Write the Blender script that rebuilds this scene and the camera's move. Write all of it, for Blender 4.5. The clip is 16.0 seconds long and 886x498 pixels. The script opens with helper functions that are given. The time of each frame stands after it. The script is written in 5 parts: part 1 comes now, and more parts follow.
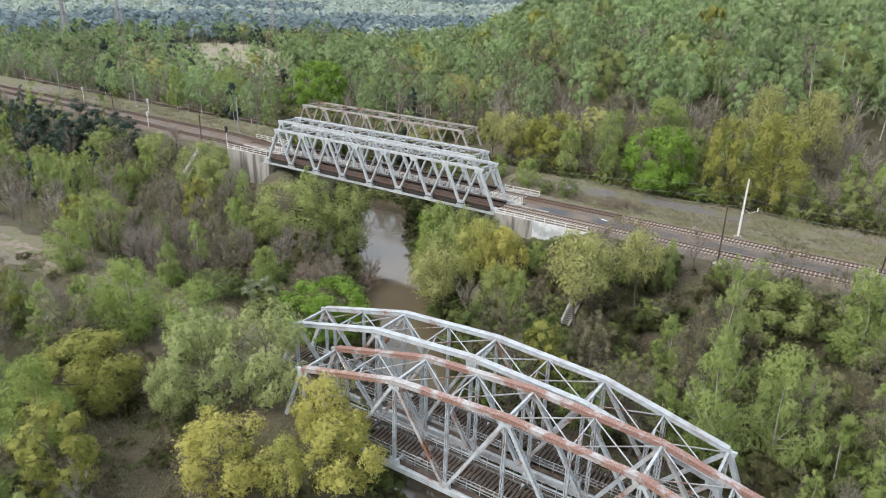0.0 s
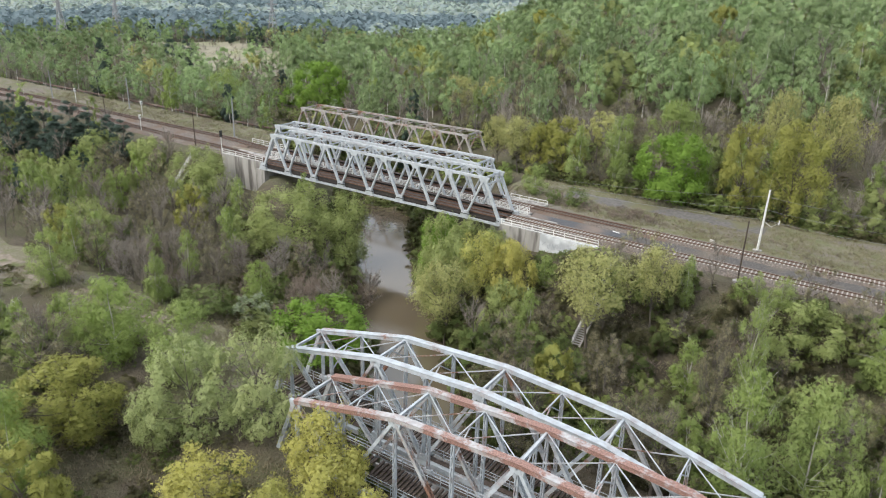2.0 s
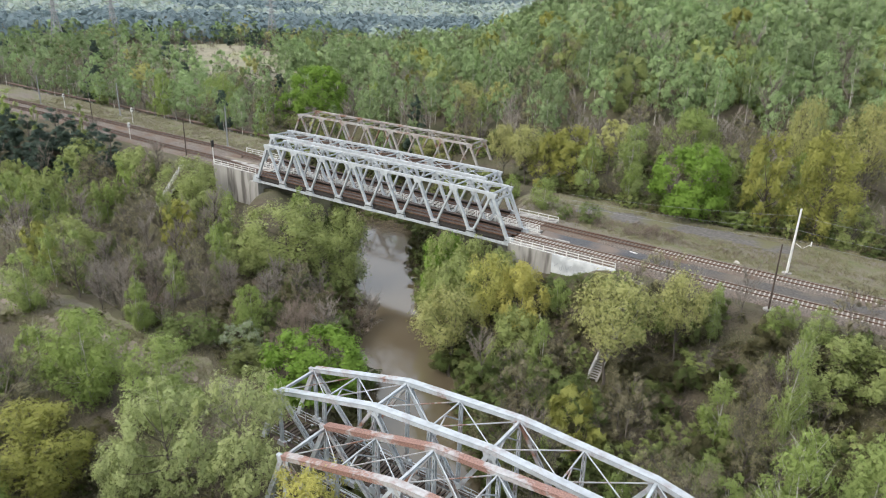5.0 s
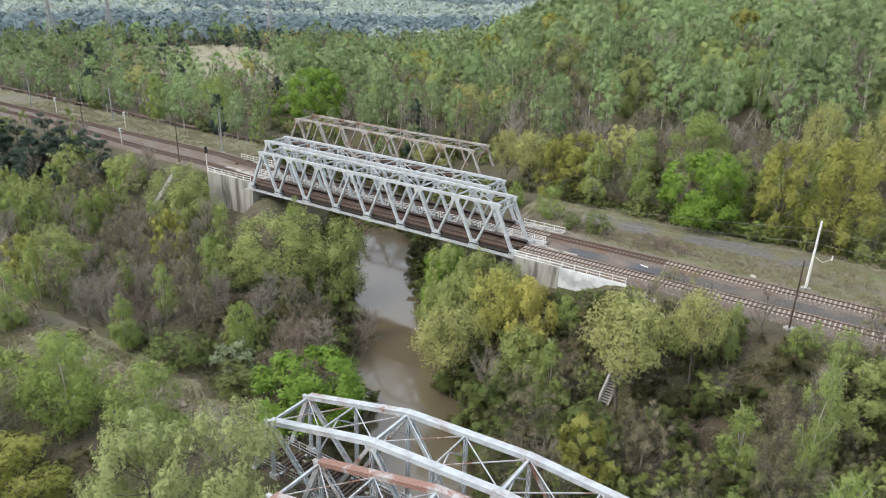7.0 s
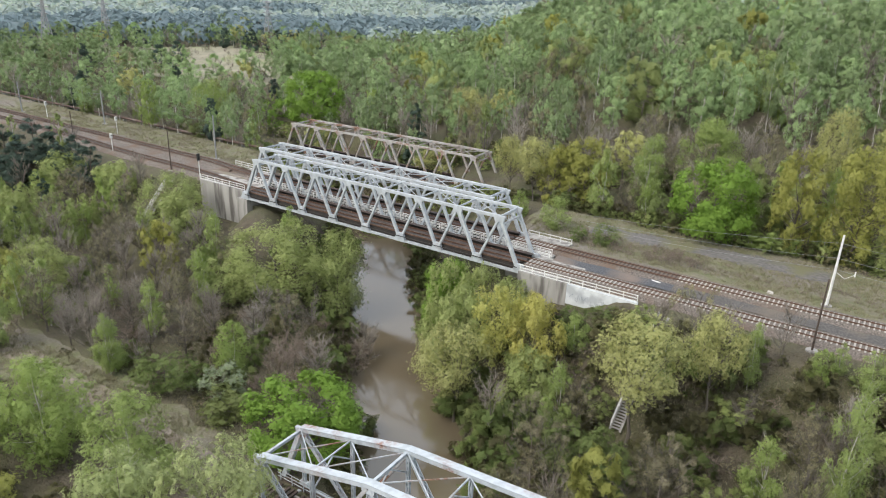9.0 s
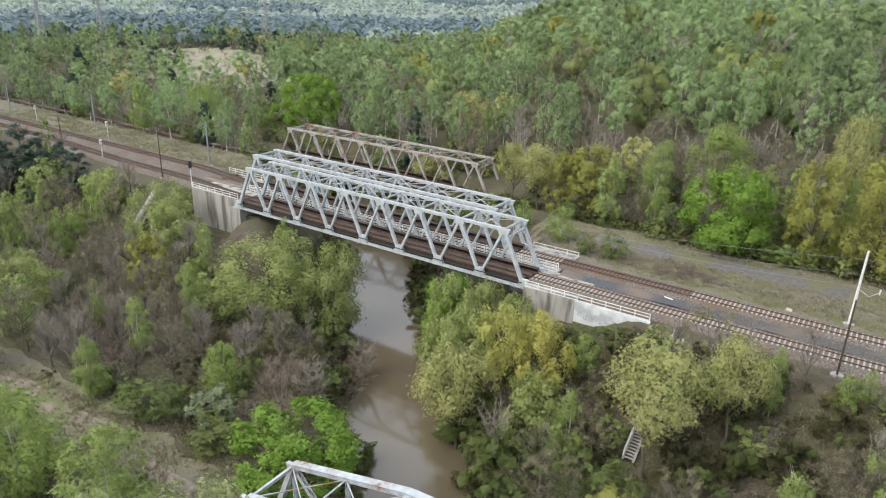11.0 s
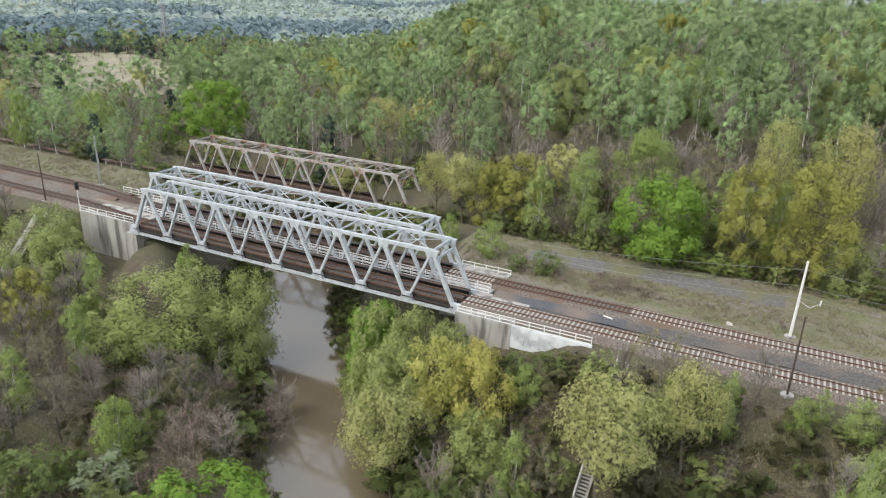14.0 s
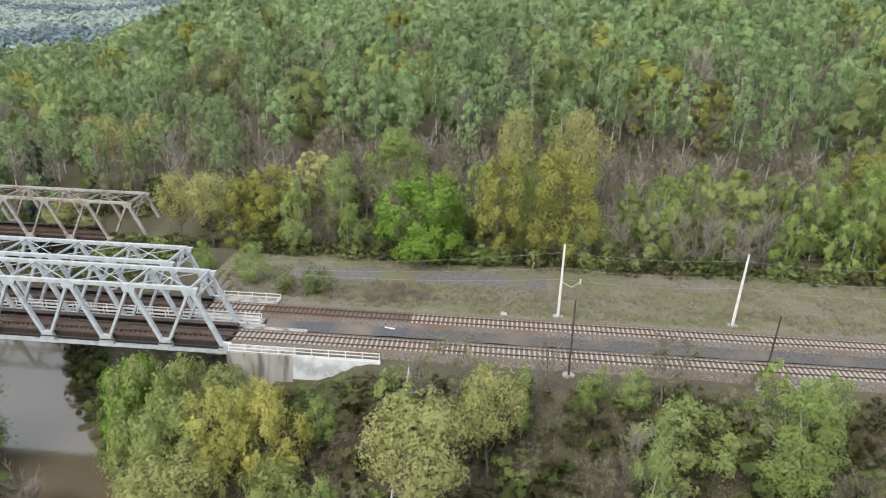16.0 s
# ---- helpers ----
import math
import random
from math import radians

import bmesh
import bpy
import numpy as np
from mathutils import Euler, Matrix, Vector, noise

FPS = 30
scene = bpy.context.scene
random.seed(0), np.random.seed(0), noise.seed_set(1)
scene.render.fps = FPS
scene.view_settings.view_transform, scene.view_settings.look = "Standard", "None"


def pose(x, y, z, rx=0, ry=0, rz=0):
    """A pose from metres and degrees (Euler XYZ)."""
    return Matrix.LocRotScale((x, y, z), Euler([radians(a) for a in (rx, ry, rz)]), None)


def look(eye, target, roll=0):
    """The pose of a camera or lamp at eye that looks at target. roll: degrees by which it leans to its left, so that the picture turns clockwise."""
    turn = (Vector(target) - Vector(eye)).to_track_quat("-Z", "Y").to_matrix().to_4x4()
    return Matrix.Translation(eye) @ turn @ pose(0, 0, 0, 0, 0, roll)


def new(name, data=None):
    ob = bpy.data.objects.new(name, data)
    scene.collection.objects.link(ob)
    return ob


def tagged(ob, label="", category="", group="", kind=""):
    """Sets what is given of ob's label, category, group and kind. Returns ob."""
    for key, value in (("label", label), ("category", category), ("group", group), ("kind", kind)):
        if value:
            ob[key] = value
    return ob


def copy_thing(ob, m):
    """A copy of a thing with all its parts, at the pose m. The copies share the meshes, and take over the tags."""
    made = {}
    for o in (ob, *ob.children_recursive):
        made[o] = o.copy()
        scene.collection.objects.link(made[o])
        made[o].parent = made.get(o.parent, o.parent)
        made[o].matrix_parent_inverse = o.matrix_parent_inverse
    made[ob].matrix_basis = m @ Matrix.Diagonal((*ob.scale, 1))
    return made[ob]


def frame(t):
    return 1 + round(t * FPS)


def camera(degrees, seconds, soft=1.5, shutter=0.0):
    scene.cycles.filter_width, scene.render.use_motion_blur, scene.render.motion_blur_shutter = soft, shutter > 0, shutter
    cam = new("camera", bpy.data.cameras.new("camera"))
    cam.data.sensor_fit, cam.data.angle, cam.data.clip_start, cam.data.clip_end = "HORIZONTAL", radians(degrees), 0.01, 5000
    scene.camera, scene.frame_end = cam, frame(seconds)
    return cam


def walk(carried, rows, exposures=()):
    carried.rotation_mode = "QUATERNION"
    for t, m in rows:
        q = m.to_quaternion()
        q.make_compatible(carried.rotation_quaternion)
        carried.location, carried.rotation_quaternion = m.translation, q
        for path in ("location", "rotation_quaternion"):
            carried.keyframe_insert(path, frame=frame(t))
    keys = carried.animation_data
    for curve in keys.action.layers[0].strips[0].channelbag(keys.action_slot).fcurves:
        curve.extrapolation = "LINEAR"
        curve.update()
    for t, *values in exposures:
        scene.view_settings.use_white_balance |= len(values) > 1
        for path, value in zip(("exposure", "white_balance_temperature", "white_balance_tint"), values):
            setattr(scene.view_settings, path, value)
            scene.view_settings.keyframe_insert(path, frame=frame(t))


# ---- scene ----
cam = camera(63.5, 16.0, soft=1.1)
PATH = [
    (0, (114.266, -109.214, 39.905), (113.255, -107.647, 39.18), 1.8),
    (0.5, (113.169, -107.973, 39.945), (112.16, -106.406, 39.219), 2.0),
    (1, (112.2, -106.631, 39.961), (111.19, -105.066, 39.234), 2.0),
    (1.5, (111.232, -105.245, 39.946), (110.221, -103.68, 39.218), 2.0),
    (2, (110.25, -103.869, 39.966), (109.238, -102.305, 39.237), 1.9),
    (2.5, (109.271, -102.583, 39.997), (108.259, -101.02, 39.268), 1.9),
    (3, (108.314, -101.26, 40.017), (107.301, -99.697, 39.288), 1.9),
    (3.5, (107.454, -100.045, 39.988), (106.44, -98.483, 39.258), 1.9),
    (4, (106.576, -98.906, 39.972), (105.561, -97.344, 39.244), 1.9),
    (6.5, (102.522, -93.347, 39.986), (101.506, -91.785, 39.259), 1.8),
    (7, (101.684, -92.288, 39.99), (100.668, -90.726, 39.263), 1.8),
    (7.5, (100.904, -91.152, 39.992), (99.887, -89.591, 39.266), 1.8),
    (8, (100.048, -90.043, 40.02), (99.032, -88.481, 39.294), 1.8),
    (8.5, (99.232, -88.997, 40.023), (98.217, -87.434, 39.296), 1.8),
    (9, (98.398, -87.935, 40.027), (97.383, -86.372, 39.301), 1.8),
    (11.5, (94.295, -82.454, 40.101), (93.282, -80.889, 39.375), 1.8),
    (12, (93.422, -81.307, 40.075), (92.41, -79.741, 39.35), 1.9),
    (12.5, (92.571, -80.089, 40.032), (91.56, -78.523, 39.306), 2.0),
    (13, (91.68, -78.867, 39.996), (90.703, -77.279, 39.273), 2.0),
    (13.5, (90.856, -77.764, 39.9), (89.936, -76.141, 39.18), 2.0),
    (14, (89.852, -76.689, 39.808), (89.036, -75.009, 39.094), 2.1),
    (14.5, (88.759, -75.649, 39.783), (88.068, -73.912, 39.074), 2.1),
    (15, (87.878, -74.673, 39.861), (87.301, -72.893, 39.155), 2.0),
    (15.5, (86.901, -73.48, 39.986), (86.514, -71.648, 39.285), 1.8),
    (16, (85.881, -71.955, 40.055), (85.726, -70.087, 39.357), 1.5),
]
walk(cam, [(t, look(eye, target, roll)) for t, eye, target, roll in PATH])

# ---- world, sun, exposure ----
world = bpy.data.worlds.new("world")
scene.world = world
world.use_nodes = True
wn = world.node_tree
sky = wn.nodes.new("ShaderNodeTexSky")
sky.sky_type, sky.sun_disc = "NISHITA", False
sky.sun_elevation, sky.sun_rotation = radians(48), radians(-150)
sky.air_density, sky.dust_density, sky.ozone_density = 1.2, 4.0, 1.0
cloud = wn.nodes.new("ShaderNodeMix")  # thin even cloud before the blue
cloud.data_type = "RGBA"
cloud.inputs[0].default_value = 0.6
cloud.inputs[7].default_value = (8.3, 8.7, 9.2, 1)
wn.links.new(sky.outputs[0], cloud.inputs[6])
wn.links.new(cloud.outputs[2], wn.nodes["Background"].inputs[0])
wn.nodes["Background"].inputs[1].default_value = 0.135
sun = new("sun", bpy.data.lights.new("sun", "SUN"))
sun.data.energy, sun.data.angle, sun.data.color = 1.75, radians(32), (1.0, 0.96, 0.9)
sun.matrix_world = look((0, 0, 0), (0.33, 0.58, -0.74))
scene.view_settings.exposure = 0.45


# ---- materials ----
def material(name, rough=0.8, metal=0.0):
    m = bpy.data.materials.new(name)
    m.use_nodes = True
    nt = m.node_tree
    b = nt.nodes["Principled BSDF"]
    b.inputs["Roughness"].default_value, b.inputs["Metallic"].default_value = rough, metal
    return m, nt, b


def node(nt, kind, **values):
    n = nt.nodes.new(kind)
    for key, value in values.items():
        n.inputs[key].default_value = value
    return n


def mixed(nt, fac, a, b):
    """A colour between a and b, each a socket or a colour."""
    n = nt.nodes.new("ShaderNodeMix")
    n.data_type = "RGBA"
    for socket, value in ((n.inputs[0], fac), (n.inputs[6], a), (n.inputs[7], b)):
        if isinstance(value, bpy.types.NodeSocket):
            nt.links.new(value, socket)
        else:
            socket.default_value = (*value, 1) if isinstance(value, tuple) else value
    return n.outputs[2]


def grain(nt, scale, detail=4.0, lo=0.35, hi=0.65, stretch=(1, 1, 1), coords="Object"):
    """A noise between 0 and 1 with soft limits, in metres."""
    tc, mp = nt.nodes.new("ShaderNodeTexCoord"), nt.nodes.new("ShaderNodeMapping")
    mp.inputs["Scale"].default_value = stretch
    nt.links.new(tc.outputs[coords], mp.inputs[0])
    no = node(nt, "ShaderNodeTexNoise", Scale=scale, Detail=detail)
    nt.links.new(mp.outputs[0], no.inputs["Vector"])
    mr = node(nt, "ShaderNodeMapRange", **{"From Min": lo, "From Max": hi})
    nt.links.new(no.outputs[0], mr.inputs[0])
    return mr.outputs[0]


def bumped(nt, b, height, strength, distance):
    bp = node(nt, "ShaderNodeBump", Strength=strength, Distance=distance)
    nt.links.new(height, bp.inputs["Height"])
    nt.links.new(bp.outputs[0], b.inputs["Normal"])


def two_tone(name, a, b_, scale, rough=0.85, third=None, scale3=0.3, bump=0.3, dist=0.03, stretch=(1, 1, 1), lo=0.35, hi=0.65, metal=0.0, lo3=0.5, hi3=0.65):
    m, nt, b = material(name, rough, metal)
    g = grain(nt, scale, 6, lo, hi, stretch)
    c = mixed(nt, g, a, b_)
    if third:
        c = mixed(nt, grain(nt, scale3, 5, lo3, hi3, stretch), c, third)
    nt.links.new(c, b.inputs["Base Color"])
    if bump:
        bumped(nt, b, g, bump, dist)
    return m


def cut_out(nt, shader, scale, limit):
    """Lets light through between the leaves of a tuft."""
    geo = nt.nodes.new("ShaderNodeNewGeometry")
    vo = node(nt, "ShaderNodeTexVoronoi", Scale=scale)
    nt.links.new(geo.outputs["Position"], vo.inputs["Vector"])
    cmp_ = nt.nodes.new("ShaderNodeMath")
    cmp_.operation, cmp_.inputs[1].default_value = "LESS_THAN", limit
    nt.links.new(vo.outputs["Distance"], cmp_.inputs[0])
    mx = nt.nodes.new("ShaderNodeMixShader")
    nt.links.new(cmp_.outputs[0], mx.inputs[0])
    nt.links.new(nt.nodes.new("ShaderNodeBsdfTransparent").outputs[0], mx.inputs[1])
    nt.links.new(shader, mx.inputs[2])
    nt.links.new(mx.outputs[0], nt.nodes["Material Output"].inputs[0])


def leaf_material(name, a, b_, dark, through_light=0.38, scale=6.0, limit=0.5):
    m, nt, b = material(name, 0.65)
    gi, oi = nt.nodes.new("ShaderNodeNewGeometry"), nt.nodes.new("ShaderNodeObjectInfo")
    at = nt.nodes.new("ShaderNodeAttribute")
    at.attribute_name = "tone"
    add = nt.nodes.new("ShaderNodeMath")
    add.operation = "ADD"
    nt.links.new(oi.outputs["Random"], add.inputs[0])
    nt.links.new(at.outputs["Fac"], add.inputs[1])
    fr = nt.nodes.new("ShaderNodeMath")
    fr.operation = "FRACT"
    nt.links.new(add.outputs[0], fr.inputs[0])
    c = mixed(nt, gi.outputs["Random Per Island"], a, b_)
    c = mixed(nt, fr.outputs[0], c, mixed(nt, gi.outputs["Random Per Island"], dark, tuple(v * 1.25 for v in dark)))
    hv = nt.nodes.new("ShaderNodeHueSaturation")
    ad = nt.nodes.new("ShaderNodeMath")
    ad.inputs[1].default_value = 0.55
    nt.links.new(at.outputs["Fac"], ad.inputs[0])
    f2 = nt.nodes.new("ShaderNodeMath")
    f2.operation = "FRACT"
    nt.links.new(ad.outputs[0], f2.inputs[0])
    mv = node(nt, "ShaderNodeMapRange", **{"To Min": 0.72, "To Max": 1.24})
    nt.links.new(f2.outputs[0], mv.inputs[0])
    nt.links.new(mv.outputs[0], hv.inputs["Value"])
    nt.links.new(c, hv.inputs["Color"])
    c = hv.outputs[0]
    nt.links.new(c, b.inputs["Base Color"])
    b.inputs["Specular IOR Level"].default_value = 0.2
    tr = nt.nodes.new("ShaderNodeBsdfTranslucent")
    nt.links.new(c, tr.inputs[0])
    mx = node(nt, "ShaderNodeMixShader", Fac=through_light)
    nt.links.new(b.outputs[0], mx.inputs[1])
    nt.links.new(tr.outputs[0], mx.inputs[2])
    if limit:
        cut_out(nt, mx.outputs[0], scale, limit)
    else:
        nt.links.new(mx.outputs[0], nt.nodes["Material Output"].inputs[0])
    return m


def painted_steel(name, paint, amount, rust=(0.16, 0.07, 0.04), streak=False):
    """Old light paint, dirty and with rust that breaks through in patches and specks; amount 0 to 1."""
    m, nt, b = material(name, 0.6, 0.0)
    dirt = mixed(nt, grain(nt, 1.3, 6, 0.4, 0.75), paint, tuple(v * 0.68 for v in paint))
    lo = 0.78 - 0.52 * amount
    wide = grain(nt, 0.42, 5, lo - 0.08, lo + 0.22)
    fine = grain(nt, 3.2, 6, 0.34, 0.62)
    mul = nt.nodes.new("ShaderNodeMath")
    mul.operation, mul.use_clamp = "MULTIPLY_ADD", True
    nt.links.new(wide, mul.inputs[0])
    nt.links.new(fine, mul.inputs[1])
    mr = node(nt, "ShaderNodeMapRange", **{"From Min": 0.55, "From Max": 1.0, "To Min": 0.0, "To Max": 0.85})
    nt.links.new(wide, mr.inputs[0])
    nt.links.new(mr.outputs[0], mul.inputs[2])
    rc = mixed(nt, grain(nt, 7.0, 4), rust, tuple(min(1, v * 1.9) for v in rust))
    nt.links.new(mixed(nt, mul.outputs[0], dirt, rc), b.inputs["Base Color"])
    bumped(nt, b, mul.outputs[0], 0.3, 0.01)
    return m


M = {}
M["white_steel"] = painted_steel("white_steel", (0.45, 0.485, 0.51), 0.2)
M["old_white_steel"] = painted_steel("old_white_steel", (0.455, 0.50, 0.535), 0.42, (0.17, 0.095, 0.07))
M["worn_steel"] = painted_steel("worn_steel", (0.42, 0.44, 0.45), 0.62, (0.15, 0.08, 0.055))
M["rusty_steel"] = painted_steel("rusty_steel", (0.46, 0.47, 0.48), 0.86, (0.185, 0.108, 0.088))
M["grey_rust_steel"] = painted_steel("grey_rust_steel", (0.40, 0.39, 0.37), 0.55, (0.15, 0.08, 0.05))
# steel below the deck, near black: the shade there is in the colour
M["deck_shade_steel"] = two_tone("deck_shade_steel", (0.016, 0.014, 0.013), (0.034, 0.027, 0.023), 2.0, 0.7)
M["rail_steel"] = two_tone("rail_steel", (0.11, 0.06, 0.04), (0.17, 0.10, 0.07), 3.0, 0.5, metal=0.3)
M["old_wood"] = two_tone("old_wood", (0.045, 0.033, 0.027), (0.10, 0.075, 0.06), 1.2, 0.9, stretch=(1, 0.3, 1))
M["deck_brown"] = two_tone("deck_brown", (0.05, 0.038, 0.033), (0.095, 0.07, 0.06), 0.9, 0.9, (0.06, 0.055, 0.052), 0.3)
M["concrete_sleeper"] = two_tone("concrete_sleeper", (0.31, 0.29, 0.26), (0.43, 0.405, 0.37), 2.5, 0.9)
M["concrete"] = two_tone("concrete", (0.30, 0.29, 0.27), (0.40, 0.385, 0.36), 0.6, 0.9, (0.14, 0.13, 0.12), 0.7, stretch=(1, 1, 0.15))
M["white_wall"] = two_tone("white_wall", (0.55, 0.58, 0.6), (0.66, 0.68, 0.69), 0.8, 0.8, (0.42, 0.44, 0.46), 0.5)
M["ballast"] = two_tone("ballast", (0.08, 0.067, 0.058), (0.22, 0.19, 0.165), 5.0, 0.95, (0.14, 0.10, 0.075), 0.16, 0.9, 0.06)
M["new_ballast"] = two_tone("new_ballast", (0.05, 0.053, 0.06), (0.12, 0.125, 0.135), 5.0, 0.95, (0.19, 0.15, 0.125), 0.12, 0.9, 0.06, lo3=0.45, hi3=0.62)
M["dark_gravel"] = two_tone("dark_gravel", (0.06, 0.057, 0.054), (0.125, 0.116, 0.108), 4.0, 0.95, (0.15, 0.125, 0.10), 0.14, 0.6, 0.04)
M["gravel_road"] = two_tone("gravel_road", (0.10, 0.095, 0.09), (0.165, 0.155, 0.148), 2.0, 0.95, (0.14, 0.135, 0.075), 0.16, 0.4, 0.03)
M["dirt"] = two_tone("dirt", (0.17, 0.145, 0.115), (0.26, 0.22, 0.18), 1.2, 0.95, (0.11, 0.125, 0.05), 0.35, 0.4, 0.03)
M["bark"] = two_tone("bark", (0.10, 0.085, 0.07), (0.17, 0.15, 0.125), 3.0, 0.95, stretch=(1, 1, 0.3))
M["birch_bark"] = two_tone("birch_bark", (0.42, 0.40, 0.36), (0.55, 0.53, 0.49), 2.0, 0.8, (0.10, 0.09, 0.08), 1.2)
M["white_paint"] = two_tone("white_paint", (0.62, 0.62, 0.6), (0.74, 0.74, 0.72), 2.0, 0.6)
M["black_paint"] = two_tone("black_paint", (0.02, 0.02, 0.02), (0.04, 0.04, 0.04), 3.0, 0.5)
M["galvanised"] = two_tone("galvanised", (0.30, 0.31, 0.32), (0.38, 0.39, 0.40), 2.0, 0.5, metal=0.4)
M["stone"] = two_tone("stone", (0.38, 0.36, 0.33), (0.5, 0.47, 0.43), 2.0, 0.9)

LEAF = {
    "willow": ((0.28, 0.345, 0.105), (0.385, 0.44, 0.16), (0.27, 0.33, 0.11)),
    "yellow": ((0.42, 0.42, 0.10), (0.54, 0.53, 0.16), (0.38, 0.40, 0.11)),
    "pale": ((0.345, 0.36, 0.12), (0.43, 0.44, 0.165), (0.34, 0.365, 0.13)),
    "silver": ((0.33, 0.395, 0.15), (0.43, 0.49, 0.20), (0.31, 0.375, 0.145)),
    "birch": ((0.235, 0.33, 0.08), (0.315, 0.405, 0.115), (0.265, 0.34, 0.105)),
    "maple": ((0.165, 0.29, 0.038), (0.245, 0.385, 0.07), (0.18, 0.30, 0.046)),
    "oak": ((0.285, 0.305, 0.065), (0.37, 0.38, 0.10), (0.285, 0.31, 0.08)),
    "shrub": ((0.13, 0.19, 0.052), (0.205, 0.26, 0.083), (0.155, 0.19, 0.06)),
    "pine": ((0.065, 0.105, 0.068), (0.11, 0.155, 0.10), (0.08, 0.12, 0.085)),
    "budding": ((0.23, 0.235, 0.11), (0.32, 0.31, 0.155), (0.22, 0.21, 0.12)),
    "scrub": ((0.11, 0.115, 0.043), (0.16, 0.168, 0.065), (0.12, 0.116, 0.053)),
    "hill": ((0.255, 0.37, 0.145), (0.315, 0.435, 0.175), (0.28, 0.375, 0.165)),
    "blossom": ((0.46, 0.47, 0.38), (0.17, 0.26, 0.08), (0.22, 0.29, 0.13)),
}
for key, (la, lb, lc) in LEAF.items():
    la, lb, lc = ((r_ * 1.02, g_ * 0.98, b_ * 1.12) for r_, g_, b_ in (la, lb, lc))
    if key != "blossom":
        lb = tuple(p_ + (q_ - p_) * 0.6 for p_, q_ in zip(la, lb))
    M["leaf_" + key] = leaf_material("leaf_" + key, la, lb, lc, scale=7.0 if key == "hill" else 11.0, limit={"maple": 0.6, "budding": 0.4, "hill": 0.48, "birch": 0.5, "scrub": 0.5}.get(key, 0.53))
M["twig"] = leaf_material("twig", (0.27, 0.245, 0.215), (0.37, 0.335, 0.295), (0.25, 0.22, 0.185), 0.1, limit=0)
M["dry_blade"] = leaf_material("dry_blade", (0.29, 0.26, 0.18), (0.20, 0.22, 0.10), (0.25, 0.22, 0.155), 0.2, limit=0)
M["red_twig"] = leaf_material("red_twig", (0.22, 0.175, 0.145), (0.31, 0.25, 0.205), (0.21, 0.175, 0.14), 0.1, limit=0)


def woods_material(name, colours, spread):
    """Many crowns seen from afar: a colour for each crown, and a lighter or darker leaf within it."""
    m, nt, b = material(name, 0.7)
    tc = nt.nodes.new("ShaderNodeTexCoord")
    vo = node(nt, "ShaderNodeTexVoronoi", Scale=0.16)
    vo.voronoi_dimensions = "2D"
    nt.links.new(tc.outputs["Object"], vo.inputs["Vector"])
    sep = nt.nodes.new("ShaderNodeSeparateColor")
    nt.links.new(vo.outputs["Color"], sep.inputs[0])
    ramp = nt.nodes.new("ShaderNodeValToRGB")
    e = ramp.color_ramp.elements
    while len(e) < len(colours):
        e.new(0.5)
    for i, c in enumerate(colours):
        e[i].position, e[i].color = i / (len(colours) - 1), (*c, 1)
    nt.links.new(sep.outputs[0], ramp.inputs[0])
    gi = nt.nodes.new("ShaderNodeNewGeometry")
    hv = nt.nodes.new("ShaderNodeHueSaturation")
    mr = node(nt, "ShaderNodeMapRange", **{"To Min": 1 - spread, "To Max": 1 + spread})
    nt.links.new(gi.outputs["Random Per Island"], mr.inputs[0])
    nt.links.new(mr.outputs[0], hv.inputs["Value"])
    nt.links.new(ramp.outputs[0], hv.inputs["Color"])
    nt.links.new(hv.outputs[0], b.inputs["Base Color"])
    tr = nt.nodes.new("ShaderNodeBsdfTranslucent")
    nt.links.new(hv.outputs[0], tr.inputs[0])
    mx = node(nt, "ShaderNodeMixShader", Fac=0.4)
    nt.links.new(b.outputs[0], mx.inputs[1])
    nt.links.new(tr.outputs[0], mx.inputs[2])
    nt.links.new(mx.outputs[0], nt.nodes["Material Output"].inputs[0])
    return m


# distance haze is put into these colours: paled and shifted to blue
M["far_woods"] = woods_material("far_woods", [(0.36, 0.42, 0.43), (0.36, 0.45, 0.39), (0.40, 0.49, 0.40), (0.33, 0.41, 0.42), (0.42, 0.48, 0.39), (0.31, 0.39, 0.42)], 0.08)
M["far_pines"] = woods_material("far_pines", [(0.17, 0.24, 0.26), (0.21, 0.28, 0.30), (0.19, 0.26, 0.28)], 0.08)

# ground: leaf litter, dry grass and moss
m, nt, b = material("ground", 0.95)
g1, g2, g3 = grain(nt, 0.9, 8, 0.3, 0.7), grain(nt, 0.13, 7, 0.38, 0.58), grain(nt, 6.0, 4, 0.3, 0.7)
c = mixed(nt, g1, (0.07, 0.06, 0.04), (0.14, 0.118, 0.083))
c = mixed(nt, g2, c, mixed(nt, g3, (0.075, 0.085, 0.035), (0.14, 0.14, 0.068)))
nt.links.new(c, b.inputs["Base Color"])
c = mixed(nt, grain(nt, 14.0, 3, 0.45, 0.7), c, (0.15, 0.12, 0.085))
nt.links.new(c, b.inputs["Base Color"])
bumped(nt, b, grain(nt, 4.0, 8), 0.9, 0.25)
M["ground"] = m
m, nt, b = material("grass_verge", 0.95)
c = mixed(nt, grain(nt, 3.5, 8, 0.3, 0.7), (0.125, 0.115, 0.078), (0.23, 0.21, 0.148))
c = mixed(nt, grain(nt, 0.5, 8, 0.42, 0.62), c, mixed(nt, grain(nt, 4.0), (0.11, 0.12, 0.055), (0.17, 0.175, 0.09)))
c = mixed(nt, grain(nt, 0.16, 8, 0.5, 0.66, (0.4, 1.4, 1)), c, mixed(nt, grain(nt, 5.0), (0.125, 0.11, 0.092), (0.24, 0.215, 0.18)))
